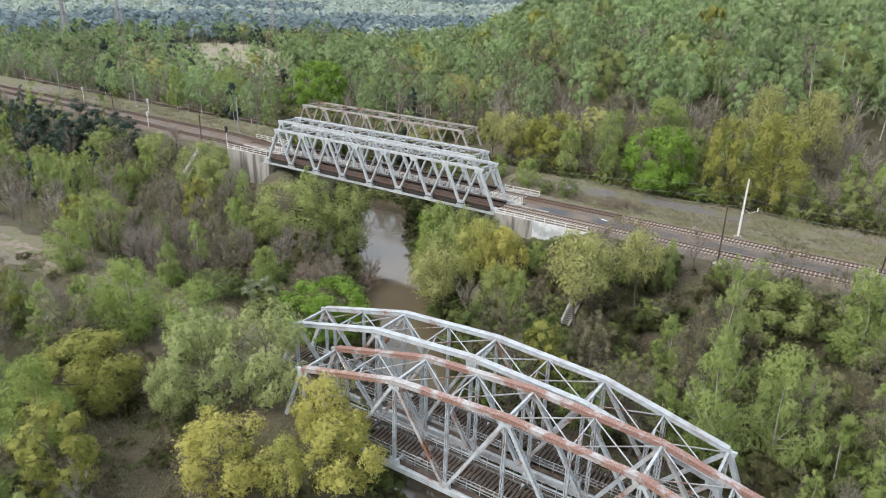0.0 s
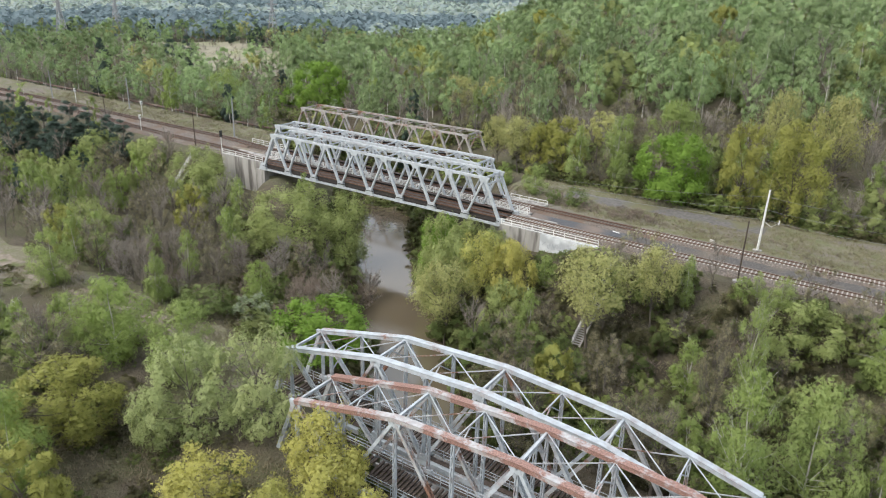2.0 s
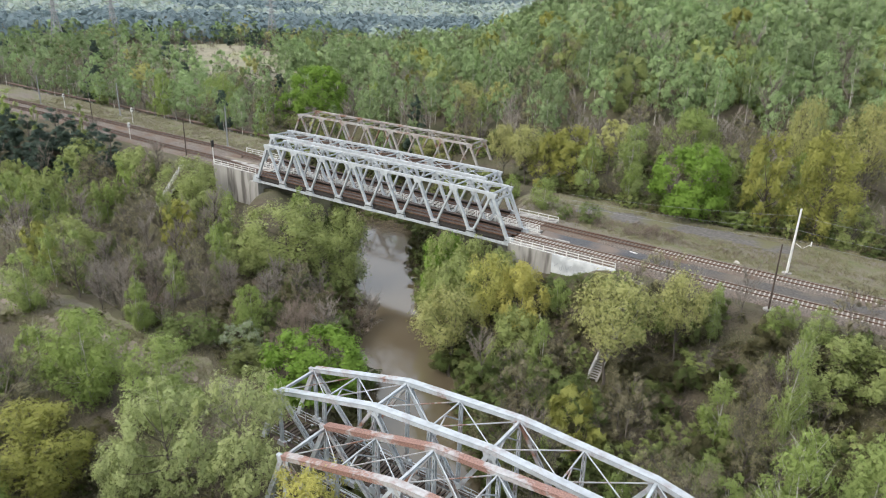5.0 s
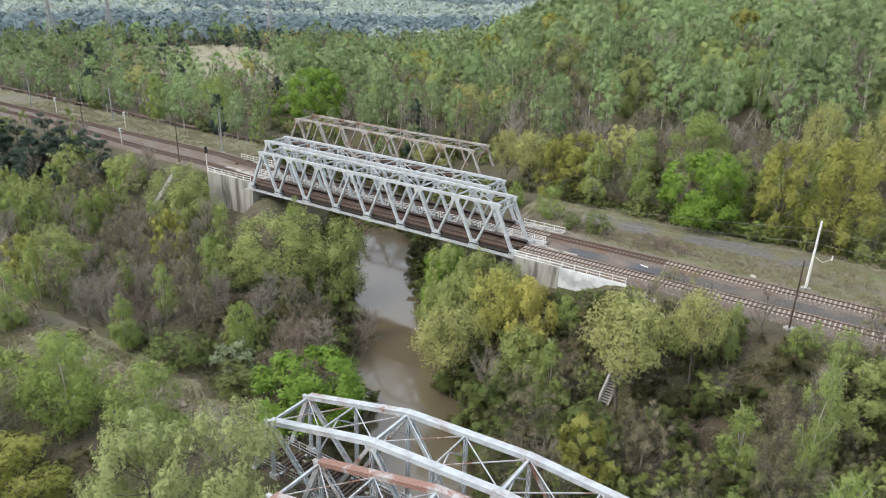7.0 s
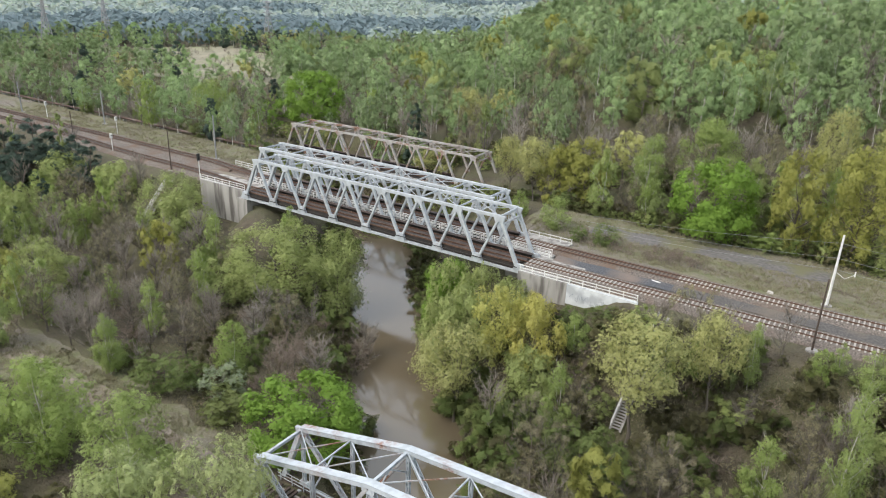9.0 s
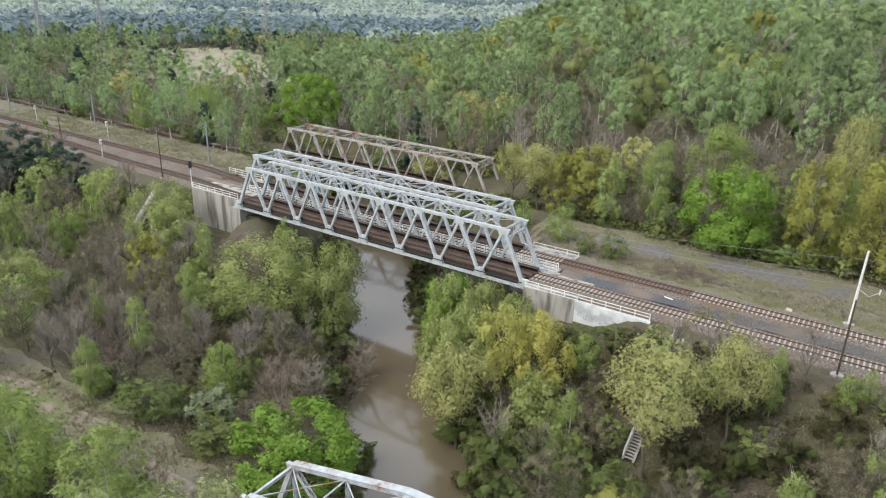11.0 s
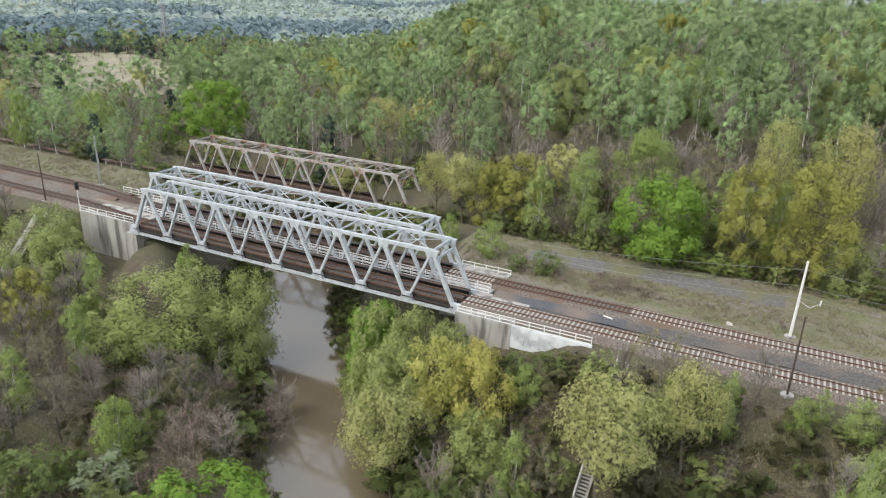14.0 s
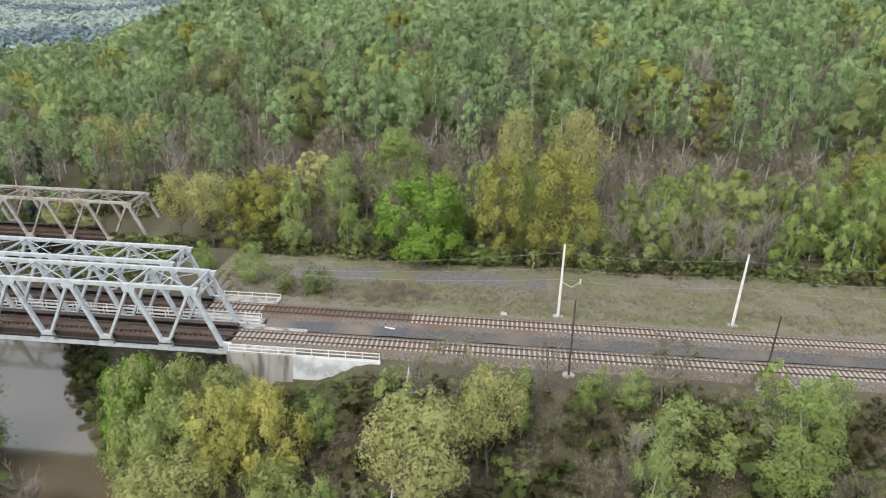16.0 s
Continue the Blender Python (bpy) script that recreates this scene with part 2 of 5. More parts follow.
nt.links.new(c, b.inputs["Base Color"])
bumped(nt, b, grain(nt, 5.0, 5), 0.7, 0.1)
M["verge"] = m
M["meadow"] = two_tone("meadow", (0.20, 0.19, 0.135), (0.30, 0.275, 0.20), 0.12, 0.95, (0.24, 0.25, 0.14), 0.05, 0.2, 0.1)
# water: slow brown river
m, nt, b = material("river_water", 0.06)
b.inputs["Base Color"].default_value = (0.13, 0.105, 0.07, 1)
b.inputs["Specular IOR Level"].default_value = 1.0
b.inputs["IOR"].default_value = 1.6
bumped(nt, b, grain(nt, 1.1, 4, 0.2, 0.8, (1, 0.6, 1)), 0.09, 0.1)
M["water"] = m


# ---- mesh tools ----
class Geo:
    """Vertices and faces of one mesh."""

    def __init__(self):
        self.v, self.f = [], []

    def hexa(self, low, high):
        n = len(self.v)
        self.v += [tuple(p) for p in low] + [tuple(p) for p in high]
        self.f += [(n + 3, n + 2, n + 1, n), (n + 4, n + 5, n + 6, n + 7)]
        self.f += [(n + i, n + (i + 1) % 4, n + 4 + (i + 1) % 4, n + 4 + i) for i in range(4)]
        return self

    def box(self, x0, x1, y0, y1, z0, z1):
        q = ((x0, y0), (x1, y0), (x1, y1), (x0, y1))
        return self.hexa([(x, y, z0) for x, y in q], [(x, y, z1) for x, y in q])

    def bar(self, p, q, w, h, side=(0, 1, 0)):
        """A straight bar from p to q, w wide along side and h across."""
        p, q, s = Vector(p), Vector(q), Vector(side)
        d = (q - p).normalized()
        s = (s - d * s.dot(d)).normalized()
        u = d.cross(s)
        k = [s * (a * w / 2) + u * (c * h / 2) for a, c in ((-1, -1), (1, -1), (1, 1), (-1, 1))]
        return self.hexa([p + e for e in k], [q + e for e in k])

    def laced(self, p, q, w, h, side=(0, 1, 0), plate=0.07, step=0.55):
        """A riveted member: two flat channels with zigzag lacing on both faces."""
        p, q, s = Vector(p), Vector(q), Vector(side)
        d = (q - p).normalized()
        s = (s - d * s.dot(d)).normalized()
        u = d.cross(s)
        for a in (-1, 1):
            self.bar(p + u * (a * (h / 2 - plate / 2)), q + u * (a * (h / 2 - plate / 2)), w, plate, s)
        n = max(2, int((q - p).length / step))
        for a in (-1, 1):
            for i in range(n):
                e0 = p.lerp(q, i / n) + u * ((h / 2 - plate) * (1 if i % 2 else -1)) + s * (a * w / 2)
                e1 = p.lerp(q, (i + 1) / n) + u * ((h / 2 - plate) * (-1 if i % 2 else 1)) + s * (a * w / 2)
                self.bar(e0, e1, 0.015, 0.08, s)
        return self

    def tube(self, points, radii, sides=6):
        n0 = len(self.v)
        for i, (p, r) in enumerate(zip(points, radii)):
            p = Vector(p)
            d = (Vector(points[min(i + 1, len(points) - 1)]) - Vector(points[max(i - 1, 0)])).normalized()
            a = d.orthogonal().normalized()
            c = d.cross(a)
            self.v += [tuple(p + (a * math.cos(k * math.tau / sides) + c * math.sin(k * math.tau / sides)) * r) for k in range(sides)]
        for i in range(len(points) - 1):
            for k in range(sides):
                k2 = (k + 1) % sides
                self.f.append((n0 + i * sides + k, n0 + i * sides + k2, n0 + (i + 1) * sides + k2, n0 + (i + 1) * sides + k))
        self.f.append(tuple(n0 + (len(points) - 1) * sides + k for k in range(sides)))
        return self

    def mesh(self, name, mat, smooth=False):
        me = bpy.data.meshes.new(name)
        me.from_pydata(self.v, [], self.f)
        me.materials.append(mat)
        if smooth:
            me.polygons.foreach_set("use_smooth", [True] * len(me.polygons))
        me.update()
        return me


def part(name, geo, mat, parent, label=""):
    ob = new(name, geo if isinstance(geo, bpy.types.Mesh) else geo.mesh(name, M[mat]))
    ob.parent = parent
    return tagged(ob, label) if label else ob


def thing(name, label, category, group="", at=(0, 0, 0)):
    ob = new(name)
    ob.empty_display_size = 0.3
    ob.location = at
    return tagged(ob, label, category, group)


# ---- the lie of the land ----
def step(a, b_, v):
    v = np.clip((v - a) / (b_ - a), 0, 1)
    return v * v * (3 - 2 * v)


RIVER_Y = (-400, -120, -70, -48, -30, -20, -10, 0, 10, 20, 45, 56, 66, 76, 90, 200)
RIVER_X = (430, 150, 97, 74.5, 57.5, 47.5, 38.0, 29.0, 20.5, 12.5, -8, -20, -45, -90, -170, -900)
WATER = -14.5


def river_x(y):
    return np.interp(y, RIVER_Y, RIVER_X)


def bank(x, y):
    """Distance from the river's middle line, across the stream."""
    return np.abs(x - river_x(y)) * 0.72


def ground_z(x, y):
    x, y = np.asarray(x, float), np.asarray(y, float)
    roll = 0.7 * np.sin(x * 0.071 + 1.3) * np.cos(y * 0.083) + 0.35 * np.sin(x * 0.21 + y * 0.17) + 0.15 * np.sin(x * 0.63 - y * 0.51)
    h = -10.6 + roll
    # hill beyond the line
    rise = step(36, 120, y) * 12.0 + step(90, 200, y) * (8.0 + 3.5 * step(20, 120, x) + 4.0 * step(110, 200, x)) - step(230, 420, y) * 12.0
    edge = step(-150, 10, x + 0.15 * (y - 100))
    brow = step(-66, 12, x + 0.5 * (y - 140))
    h = h + step(30, 44, y) * (7.0 * edge * (0.25 + 0.75 * np.maximum(brow, step(110, 60, y))) + 1.0) + rise * brow + 1.2 * np.sin(x * 0.035) * np.sin(y * 0.05) * step(60, 120, y)
    # embankment of the double track with its verge
    wide = 33 - 6 * step(30, -20, x)
    h = np.maximum(h, np.minimum(-0.78 - 0.45 * step(14, 18, y), np.minimum(-0.78 + (y + 2.8) / 1.5, -0.78 - (y - wide) / 1.6)))
    # old single line behind, and the disused formation in front
    h = np.maximum(h, np.minimum(-4.7, -4.7 - (np.abs(y - 45.7) - 5.5) / 1.5))
    h = np.maximum(h, np.minimum(-9.2, -9.2 - (np.abs(y + 52) - 9.5) / 1.8))
    # the ground stands lower before the abutments
    h = h - step(-0.95, -1.4, y) * step(-16, -5, y) * 3.4 * step(72, 65, x) * step(50, 55, x)
    h = h - step(1.0, 0.9, y) * step(-16, -5, y) * 6.5 * step(-20.5, -17, x) * step(2, -4, x)
    h = np.minimum(h, -16.0 + np.maximum(0, bank(x, y) - 5.2) * (0.85 + 0.15 * np.sin(x * 0.3 + y * 0.2)))
    return h


def gz(x, y):
    return float(ground_z(x, y))


def lines(parts):
    out = []
    for a, b_, s in parts:
        out += list(np.arange(a, b_, s))
    return np.array(out + [parts[-1][1]])


xs = lines(((-2600, -800, 200), (-800, -300, 50), (-300, -120, 10), (-120, 200, 1.6), (200, 400, 10), (400, 1000, 60), (1000, 2600, 200)))
ys = lines(((-1200, -300, 150), (-300, -95, 10), (-95, 60, 1.6), (60, 160, 4), (160, 400, 12), (400, 1000, 60), (1000, 3000, 200)))
ys = np.unique(np.concatenate([ys, (0.9, 1.0, -0.95, -1.4)]))
gx, gy = np.meshgrid(xs, ys)
gh = ground_z(gx, gy)
g = Geo()
g.v = np.stack([gx, gy, gh], -1).reshape(-1, 3).tolist()
nx = len(xs)
g.f = [(j * nx + i, j * nx + i + 1, (j + 1) * nx + i + 1, (j + 1) * nx + i) for j in range(len(ys) - 1) for i in range(nx - 1)]
tagged(new("ground", g.mesh("ground", M["ground"], True)), "brown woodland ground with leaf litter, dry grass and moss", "ground", kind="structure")


def strip(name, mat, label, category, centre, half, x0, x1, lift, n=3, dx=1.5, ragged=0.0, flat=None):
    """A band of ground along x that lies on the land."""
    s = Geo()
    cols = np.arange(x0, x1 + 0.01, dx)
    for k, x in enumerate(cols):
        for i in range(n + 1):
            e = (2 * i / n - 1)
            y = centre(x) + e * (half + (ragged * noise.noise((x * 0.25, e * 7, 3.1)) if abs(e) > 0.9 else 0))
            z = flat(e) if flat else gz(x, y) + lift
            s.v.append((x, y, z))
    for k in range(len(cols) - 1):
        for i in range(n):
            a = k * (n + 1) + i
            s.f.append((a, a + n + 1, a + n + 2, a + 1))
    return tagged(new(name, s.mesh(name, M[mat], True)), label, category, kind="structure")


# river
w = Geo()
for y in np.arange(-390, 195, 5.0):
    for e in (-22, 22):
        w.v.append((float(river_x(y)) + e, y, WATER))
w.f = [(2 * i, 2 * i + 1, 2 * i + 3, 2 * i + 2) for i in range(len(w.v) // 2 - 1)]
tagged(new("water", w.mesh("water", M["water"], True)), "slow brown river reflecting a grey sky", "river", kind="structure")

# verges, gravel road and the dirt track
strip("verge", "verge", "dry grassy verge along the railway", "grass", lambda x: 22.5 - 1.0 * math.sin(x * 0.02), 10.0, 44, 230, 0.05, 14, 1.5, 1.5)
strip("verge", "verge", "dry grassy verge along the railway", "grass", lambda x: 20.5, 6.5, -230, -9, 0.05, 10, 1.5, 1.2)
strip("road", "gravel_road", "worn grey gravel service road beside the railway", "road", lambda x: 25.0 + 1.4 * math.sin((x - 60) * 0.05), 2.5, 56, 94, 0.10, 6, 1.2, 1.8)
strip("verge", "verge", "dry grass over the old railway formation", "grass", lambda x: -49.0 + 0.9 * math.sin(x * 0.09), 4.4, -90, 48, 0.05, 8, 1.2, 1.8)
strip("path", "dirt", "bare dirt track on an old railway formation", "path", lambda x: -49.2 + 0.7 * math.sin(x * 0.09), 1.75, -90, 47, 0.10, 6, 0.8, 0.7)
strip("field", "meadow", "pale dry meadow among the distant woods", "meadow", lambda x: 192 - 0.3 * (x + 306), 42, -295, -140, 0.5, 12, 5.0, 16.0)

# ---- railway ----
def near_line(x):
    """Middle of the near track: straight over the bridge, then drawing over to the far one."""
    return 2.55 + 2.0 * float(step(-4, -26, x)) + 2.0 * float(step(-38, -85, x))


def far_line(x):
    return 9.9 + 1.7 * float(step(-10, -30, x))


TRACKS = ((near_line, -3.6, 55.0), (far_line, -9.8, 48.8))


def bed(x0, x1, line, half=2.6):
    return strip("ballast", "ballast", "grey and brown stone ballast under the track", "ballast", line, half, x0, x1, 0, 6, 2.0, 0.25,
                 lambda e: -0.185 if abs(e) < 0.7 else -0.82)


for line, xa, xb in TRACKS:
    bed(-240, -18, line)
    bed(-18, xa, line, 1.7)
    bed(xb, 240, line)
strip("ballast", "new_ballast", "dark grey gravel fill between the tracks", "gravel", lambda x: 6.3, 1.25, 57.5, 76, 0.0, 4, 1.5, 0.5, lambda e: -0.42 + 0.05 * e)
strip("ballast", "dark_gravel", "dark grey gravel fill between the tracks", "gravel", lambda x: 6.3, 1.3, 75, 200, 0.0, 4, 1.5, 0.4, lambda e: -0.44 + 0.03 * e)
strip("ballast", "dirt", "pale gravel heaped between the tracks", "gravel", lambda x: 7.35, 0.55, -21.5, -10.8, 0.0, 4, 0.7, 0.35, lambda e: -0.40 - 0.08 * abs(e))
strip("ballast", "ballast", "brown gravel fill between the tracks", "gravel", lambda x: (near_line(x) + far_line(x)) / 2, 1.6, -150, -10, 0.0, 4, 1.5, 0.5, lambda e: -0.5)


def rail(x0, x1, line, off, parent):
    r = Geo()
    xs_ = np.linspace(x0, x1, 61 if x0 < 0 else 2)
    for xa, xb in zip(xs_, xs_[1:]):
        ya, yb = line(xa) + off, line(xb) + off
        for w_, z0, z1 in ((0.036, -0.05, 0.0), (0.012, -0.14, -0.05), (0.07, -0.165, -0.14)):
            q = ((xa, ya - w_), (xb, yb - w_), (xb, yb + w_), (xa, ya + w_))
            r.hexa([(x, y, z0) for x, y in q], [(x, y, z1) for x, y in q])
    part("rail", r, "rail_steel", parent)


def sleeper_geo():
    s = Geo()
    s.hexa([(-0.14, -1.3, -0.1), (0.14, -1.3, -0.1), (0.14, 1.3, -0.1), (-0.14, 1.3, -0.1)],
           [(-0.10, -1.28, 0.1), (0.10, -1.28, 0.1), (0.10, 1.28, 0.1), (-0.10, 1.28, 0.1)])
    return s


SLEEPER = sleeper_geo().mesh("sleeper", M["concrete_sleeper"])


WOODEN = sleeper_geo().mesh("sleeper", M["old_wood"])


def track(x0, x1, line, near):
    t = thing("railway_track", "railway track of brown rails on pale concrete sleepers", "railway track", "tracks", (0, 0, 0))
    rail(x0, x1, line, -0.75, t)
    rail(x0, x1, line, 0.75, t)
    rest = Geo()
    for i in range(int(abs(x1 - x0) / 0.6)):
        x = x0 + 0.3 + 0.6 * i
        y = line(x)
        if near[0] < x < near[1]:
            ob = part("sleeper", WOODEN if x < 0 or (y > 6 and x < 75) else SLEEPER, "", t)
            ob.location = (x, y + random.uniform(-0.02, 0.02), -0.235)
            ob.rotation_euler = (0, 0, random.uniform(-0.012, 0.012))
        else:
            rest.box(x - 0.12, x + 0.12, y - 1.3, y + 1.3, -0.33, -0.135)
    tagged(part("far_sleeper", rest, "old_wood" if x0 < 0 else "concrete_sleeper", t), kind="stuff")


for line, xa, xb in TRACKS:
    track(-240, xa, line, (-60, -10))
    track(xb, 240, line, (56, 150))


# ---- bridges ----
def truss_bridge(name, label, x0, y0, width, panel, count, top, low, deck, steel, chord_steel):
    """A Warren truss bridge. x0: the first lower node; count: lower panels; top, low: heights of the chords."""
    br = thing(name, label, "railway bridge", "railway bridges", (x0, y0, low))
    H, L = top - low, panel * count
    for side in (0.0, width):
        inner = 1 if side == 0 else -1
        part("top_chord", Geo().bar((panel / 2 - 0.2, side, H), (L - panel / 2 + 0.2, side, H), 0.44, 0.44), chord_steel, br)
        part("bottom_chord", Geo().bar((-0.3, side, 0), (L + 0.3, side, 0), 0.4, 0.36), steel, br)
        for i in range(count):
            a, t, b_ = (i * panel, side, 0), ((i + 0.5) * panel, side, H), ((i + 1) * panel, side, 0)
            first, last = i == 0, i == count - 1
            part("end_post" if first else "diagonal", Geo().bar(a, t, 0.44, 0.5 if first else 0.32), steel, br)
            part("end_post" if last else "diagonal", Geo().bar(t, b_, 0.44, 0.5 if last else 0.42), steel, br)
            gp = Geo()
            for s in (side,):
                q = [(t[0] - 0.95, H + 0.1), (t[0] - 0.65, H - 0.8), (t[0] + 0.65, H - 0.8), (t[0] + 0.95, H + 0.1)]
                gp.hexa([(x, s - 0.245, z) for x, z in q], [(x, s + 0.245, z) for x, z in q])
            part("gusset", gp, steel, br)
        for i in range(count + 1):
            gp = Geo()
            x = i * panel
            for s in (side,):
                q = [(x - 1.1, -0.18), (x + 1.1, -0.18), (x + 0.58, 1.25), (x - 0.58, 1.25)]
                gp.hexa([(a, s - 0.245, z) for a, z in q], [(a, s + 0.245, z) for a, z in q])
            part("gusset", gp, steel, br)
        # walkway with its brackets
        part("walkway", Geo().box(0.2, L - 0.2, side + inner * 0.3, side + inner * 1.0, deck - low + 0.02, deck - low + 0.1), "deck_brown", br, "brown plank walkway")
        # added dark plate that stands in for the shade under the deck
        part("fascia", Geo().box(0.4, L - 0.4, side + inner * 0.34, side + inner * 0.42, 0.12, deck - low + 0.016), "deck_shade_steel", br, "dark plate added for the shade below the walkway")
        part("deck_edge", Geo().box(0.2, L - 0.2, side + inner * 0.27, side + inner * 0.33, deck - low - 0.1, deck - low + 0.12), "rail_steel", br, "rusty edge beam of the walkway")
        part("pipe", Geo().tube([(0.2, side - inner * 0.34, deck - low - 0.42), (L - 0.2, side - inner * 0.34, deck - low - 0.42)], [0.07, 0.07]), "deck_shade_steel", br, "dark cable pipe along the deck")
    for i in range(count):
        xt = (i + 0.5) * panel
        part("top_strut", Geo().bar((xt, 0, H), (xt, width, H), 0.16, 0.24, (1, 0, 0)), steel, br)
        if i < count - 1:
            part("top_brace", Geo().bar((xt, 0, H), (xt + panel / 2, width / 2, H), 0.08, 0.08, (0, 0, 1)).bar((xt, width, H), (xt + panel / 2, width / 2, H), 0.08, 0.08, (0, 0, 1))
                 .bar((xt + panel / 2, width / 2, H), (xt + panel, 0, H), 0.08, 0.08, (0, 0, 1)).bar((xt + panel / 2, width / 2, H), (xt + panel, width, H), 0.08, 0.08, (0, 0, 1)), steel, br)
            part("top_strut", Geo().bar((xt + panel / 2, 0.2, H), (xt + panel / 2, width - 0.2, H), 0.09, 0.1, (1, 0, 0)), steel, br)
    for i, xt in ((0, panel / 2), (count, L - panel / 2)):
        s = -1 if i == 0 else 1
        d = Vector((s * panel / 2, 0, -H)).normalized()
        p = Geo()
        for k in (0.1, 1.25):
            p.bar((xt + d.x * k, 0, H + d.z * k), (xt + d.x * k, width, H + d.z * k), 0.25, 0.22, (1, 0, 0))
        n = 6
        for k in range(n):
            ya, yb = width * k / n, width * (k + 1) / n
            ka, kb = (0.1, 1.25) if k % 2 else (1.25, 0.1)
            p.bar((xt + d.x * ka, ya, H + d.z * ka), (xt + d.x * kb, yb, H + d.z * kb), 0.1, 0.1, (1, 0, 0))
        p.bar((xt + d.x * 1.2, 0.2, H + d.z * 1.2), (xt + d.x * 2.3, 0.2, H + d.z * 2.3), 0.1, 0.3, (0, 1, 0))
        for ya, yb in ((0.15, 1.2), (width - 0.15, width - 1.2)):
            p.bar((xt + d.x * 2.4, ya, H + d.z * 2.4), (xt + d.x * 1.25, yb, H + d.z * 1.25), 0.16, 0.16, (1, 0, 0))
        part("portal_frame", p, steel, br)
    dz = deck - low
    # floor beams and stringers, coloured as dark as the shade under the deck
    for i in range(count + 1):
        part("floor_beam", Geo().box(i * panel - 0.15, i * panel + 0.15, 0.2, width - 0.2, dz - 1.15, dz - 0.45), "deck_shade_steel", br)
    mid = width / 2
    for s in (-0.9, 0.9):
        part("stringer", Geo().box(0, L, mid + s - 0.1, mid + s + 0.1, dz - 0.95, dz - 0.36), "deck_shade_steel", br)
    for s in (-0.75, 0.75):
        r = Geo().box(-0.6, L + 0.6, mid + s - 0.036, mid + s + 0.036, dz - 0.15, dz)
        r.box(-0.6, L + 0.6, mid + s - 0.07, mid + s + 0.07, dz - 0.17, dz - 0.15)
        part("rail", r, "rail_steel", br)
    wood = Geo().box(-0.12, 0.12, -1.25, 1.25, -0.12, 0.07).mesh("sleeper", M["old_wood"])
    for i in range(int(L / 0.62)):
        ob = part("sleeper", wood, "", br)
        ob.location = (0.3 + i * 0.62, mid, dz - 0.24)
    part("deck_plate", Geo().box(0.1, L - 0.1, mid - 0.5, mid + 0.5, dz - 0.165, dz - 0.155), "deck_brown", br, "brown chequer plates between the rails")
    return br


b1 = truss_bridge("truss_bridge", "white painted steel truss railway bridge with a brown deck", -3.5, 0.0, 5.3, 7.28, 8, 6.65, -1.2, 0.0, "white_steel", "white_steel")
b2 = copy_thing(b1, Matrix.Translation((-9.6, 7.25, -1.2)))
tagged(b2, "white painted steel truss railway bridge beside its twin")
truss_bridge("truss_bridge", "disused grey truss railway bridge patched with rust", -36.3, 42.48, 6.4, 7.62, 8, 2.55, -5.2, -4.3, "grey_rust_steel", "grey_rust_steel")


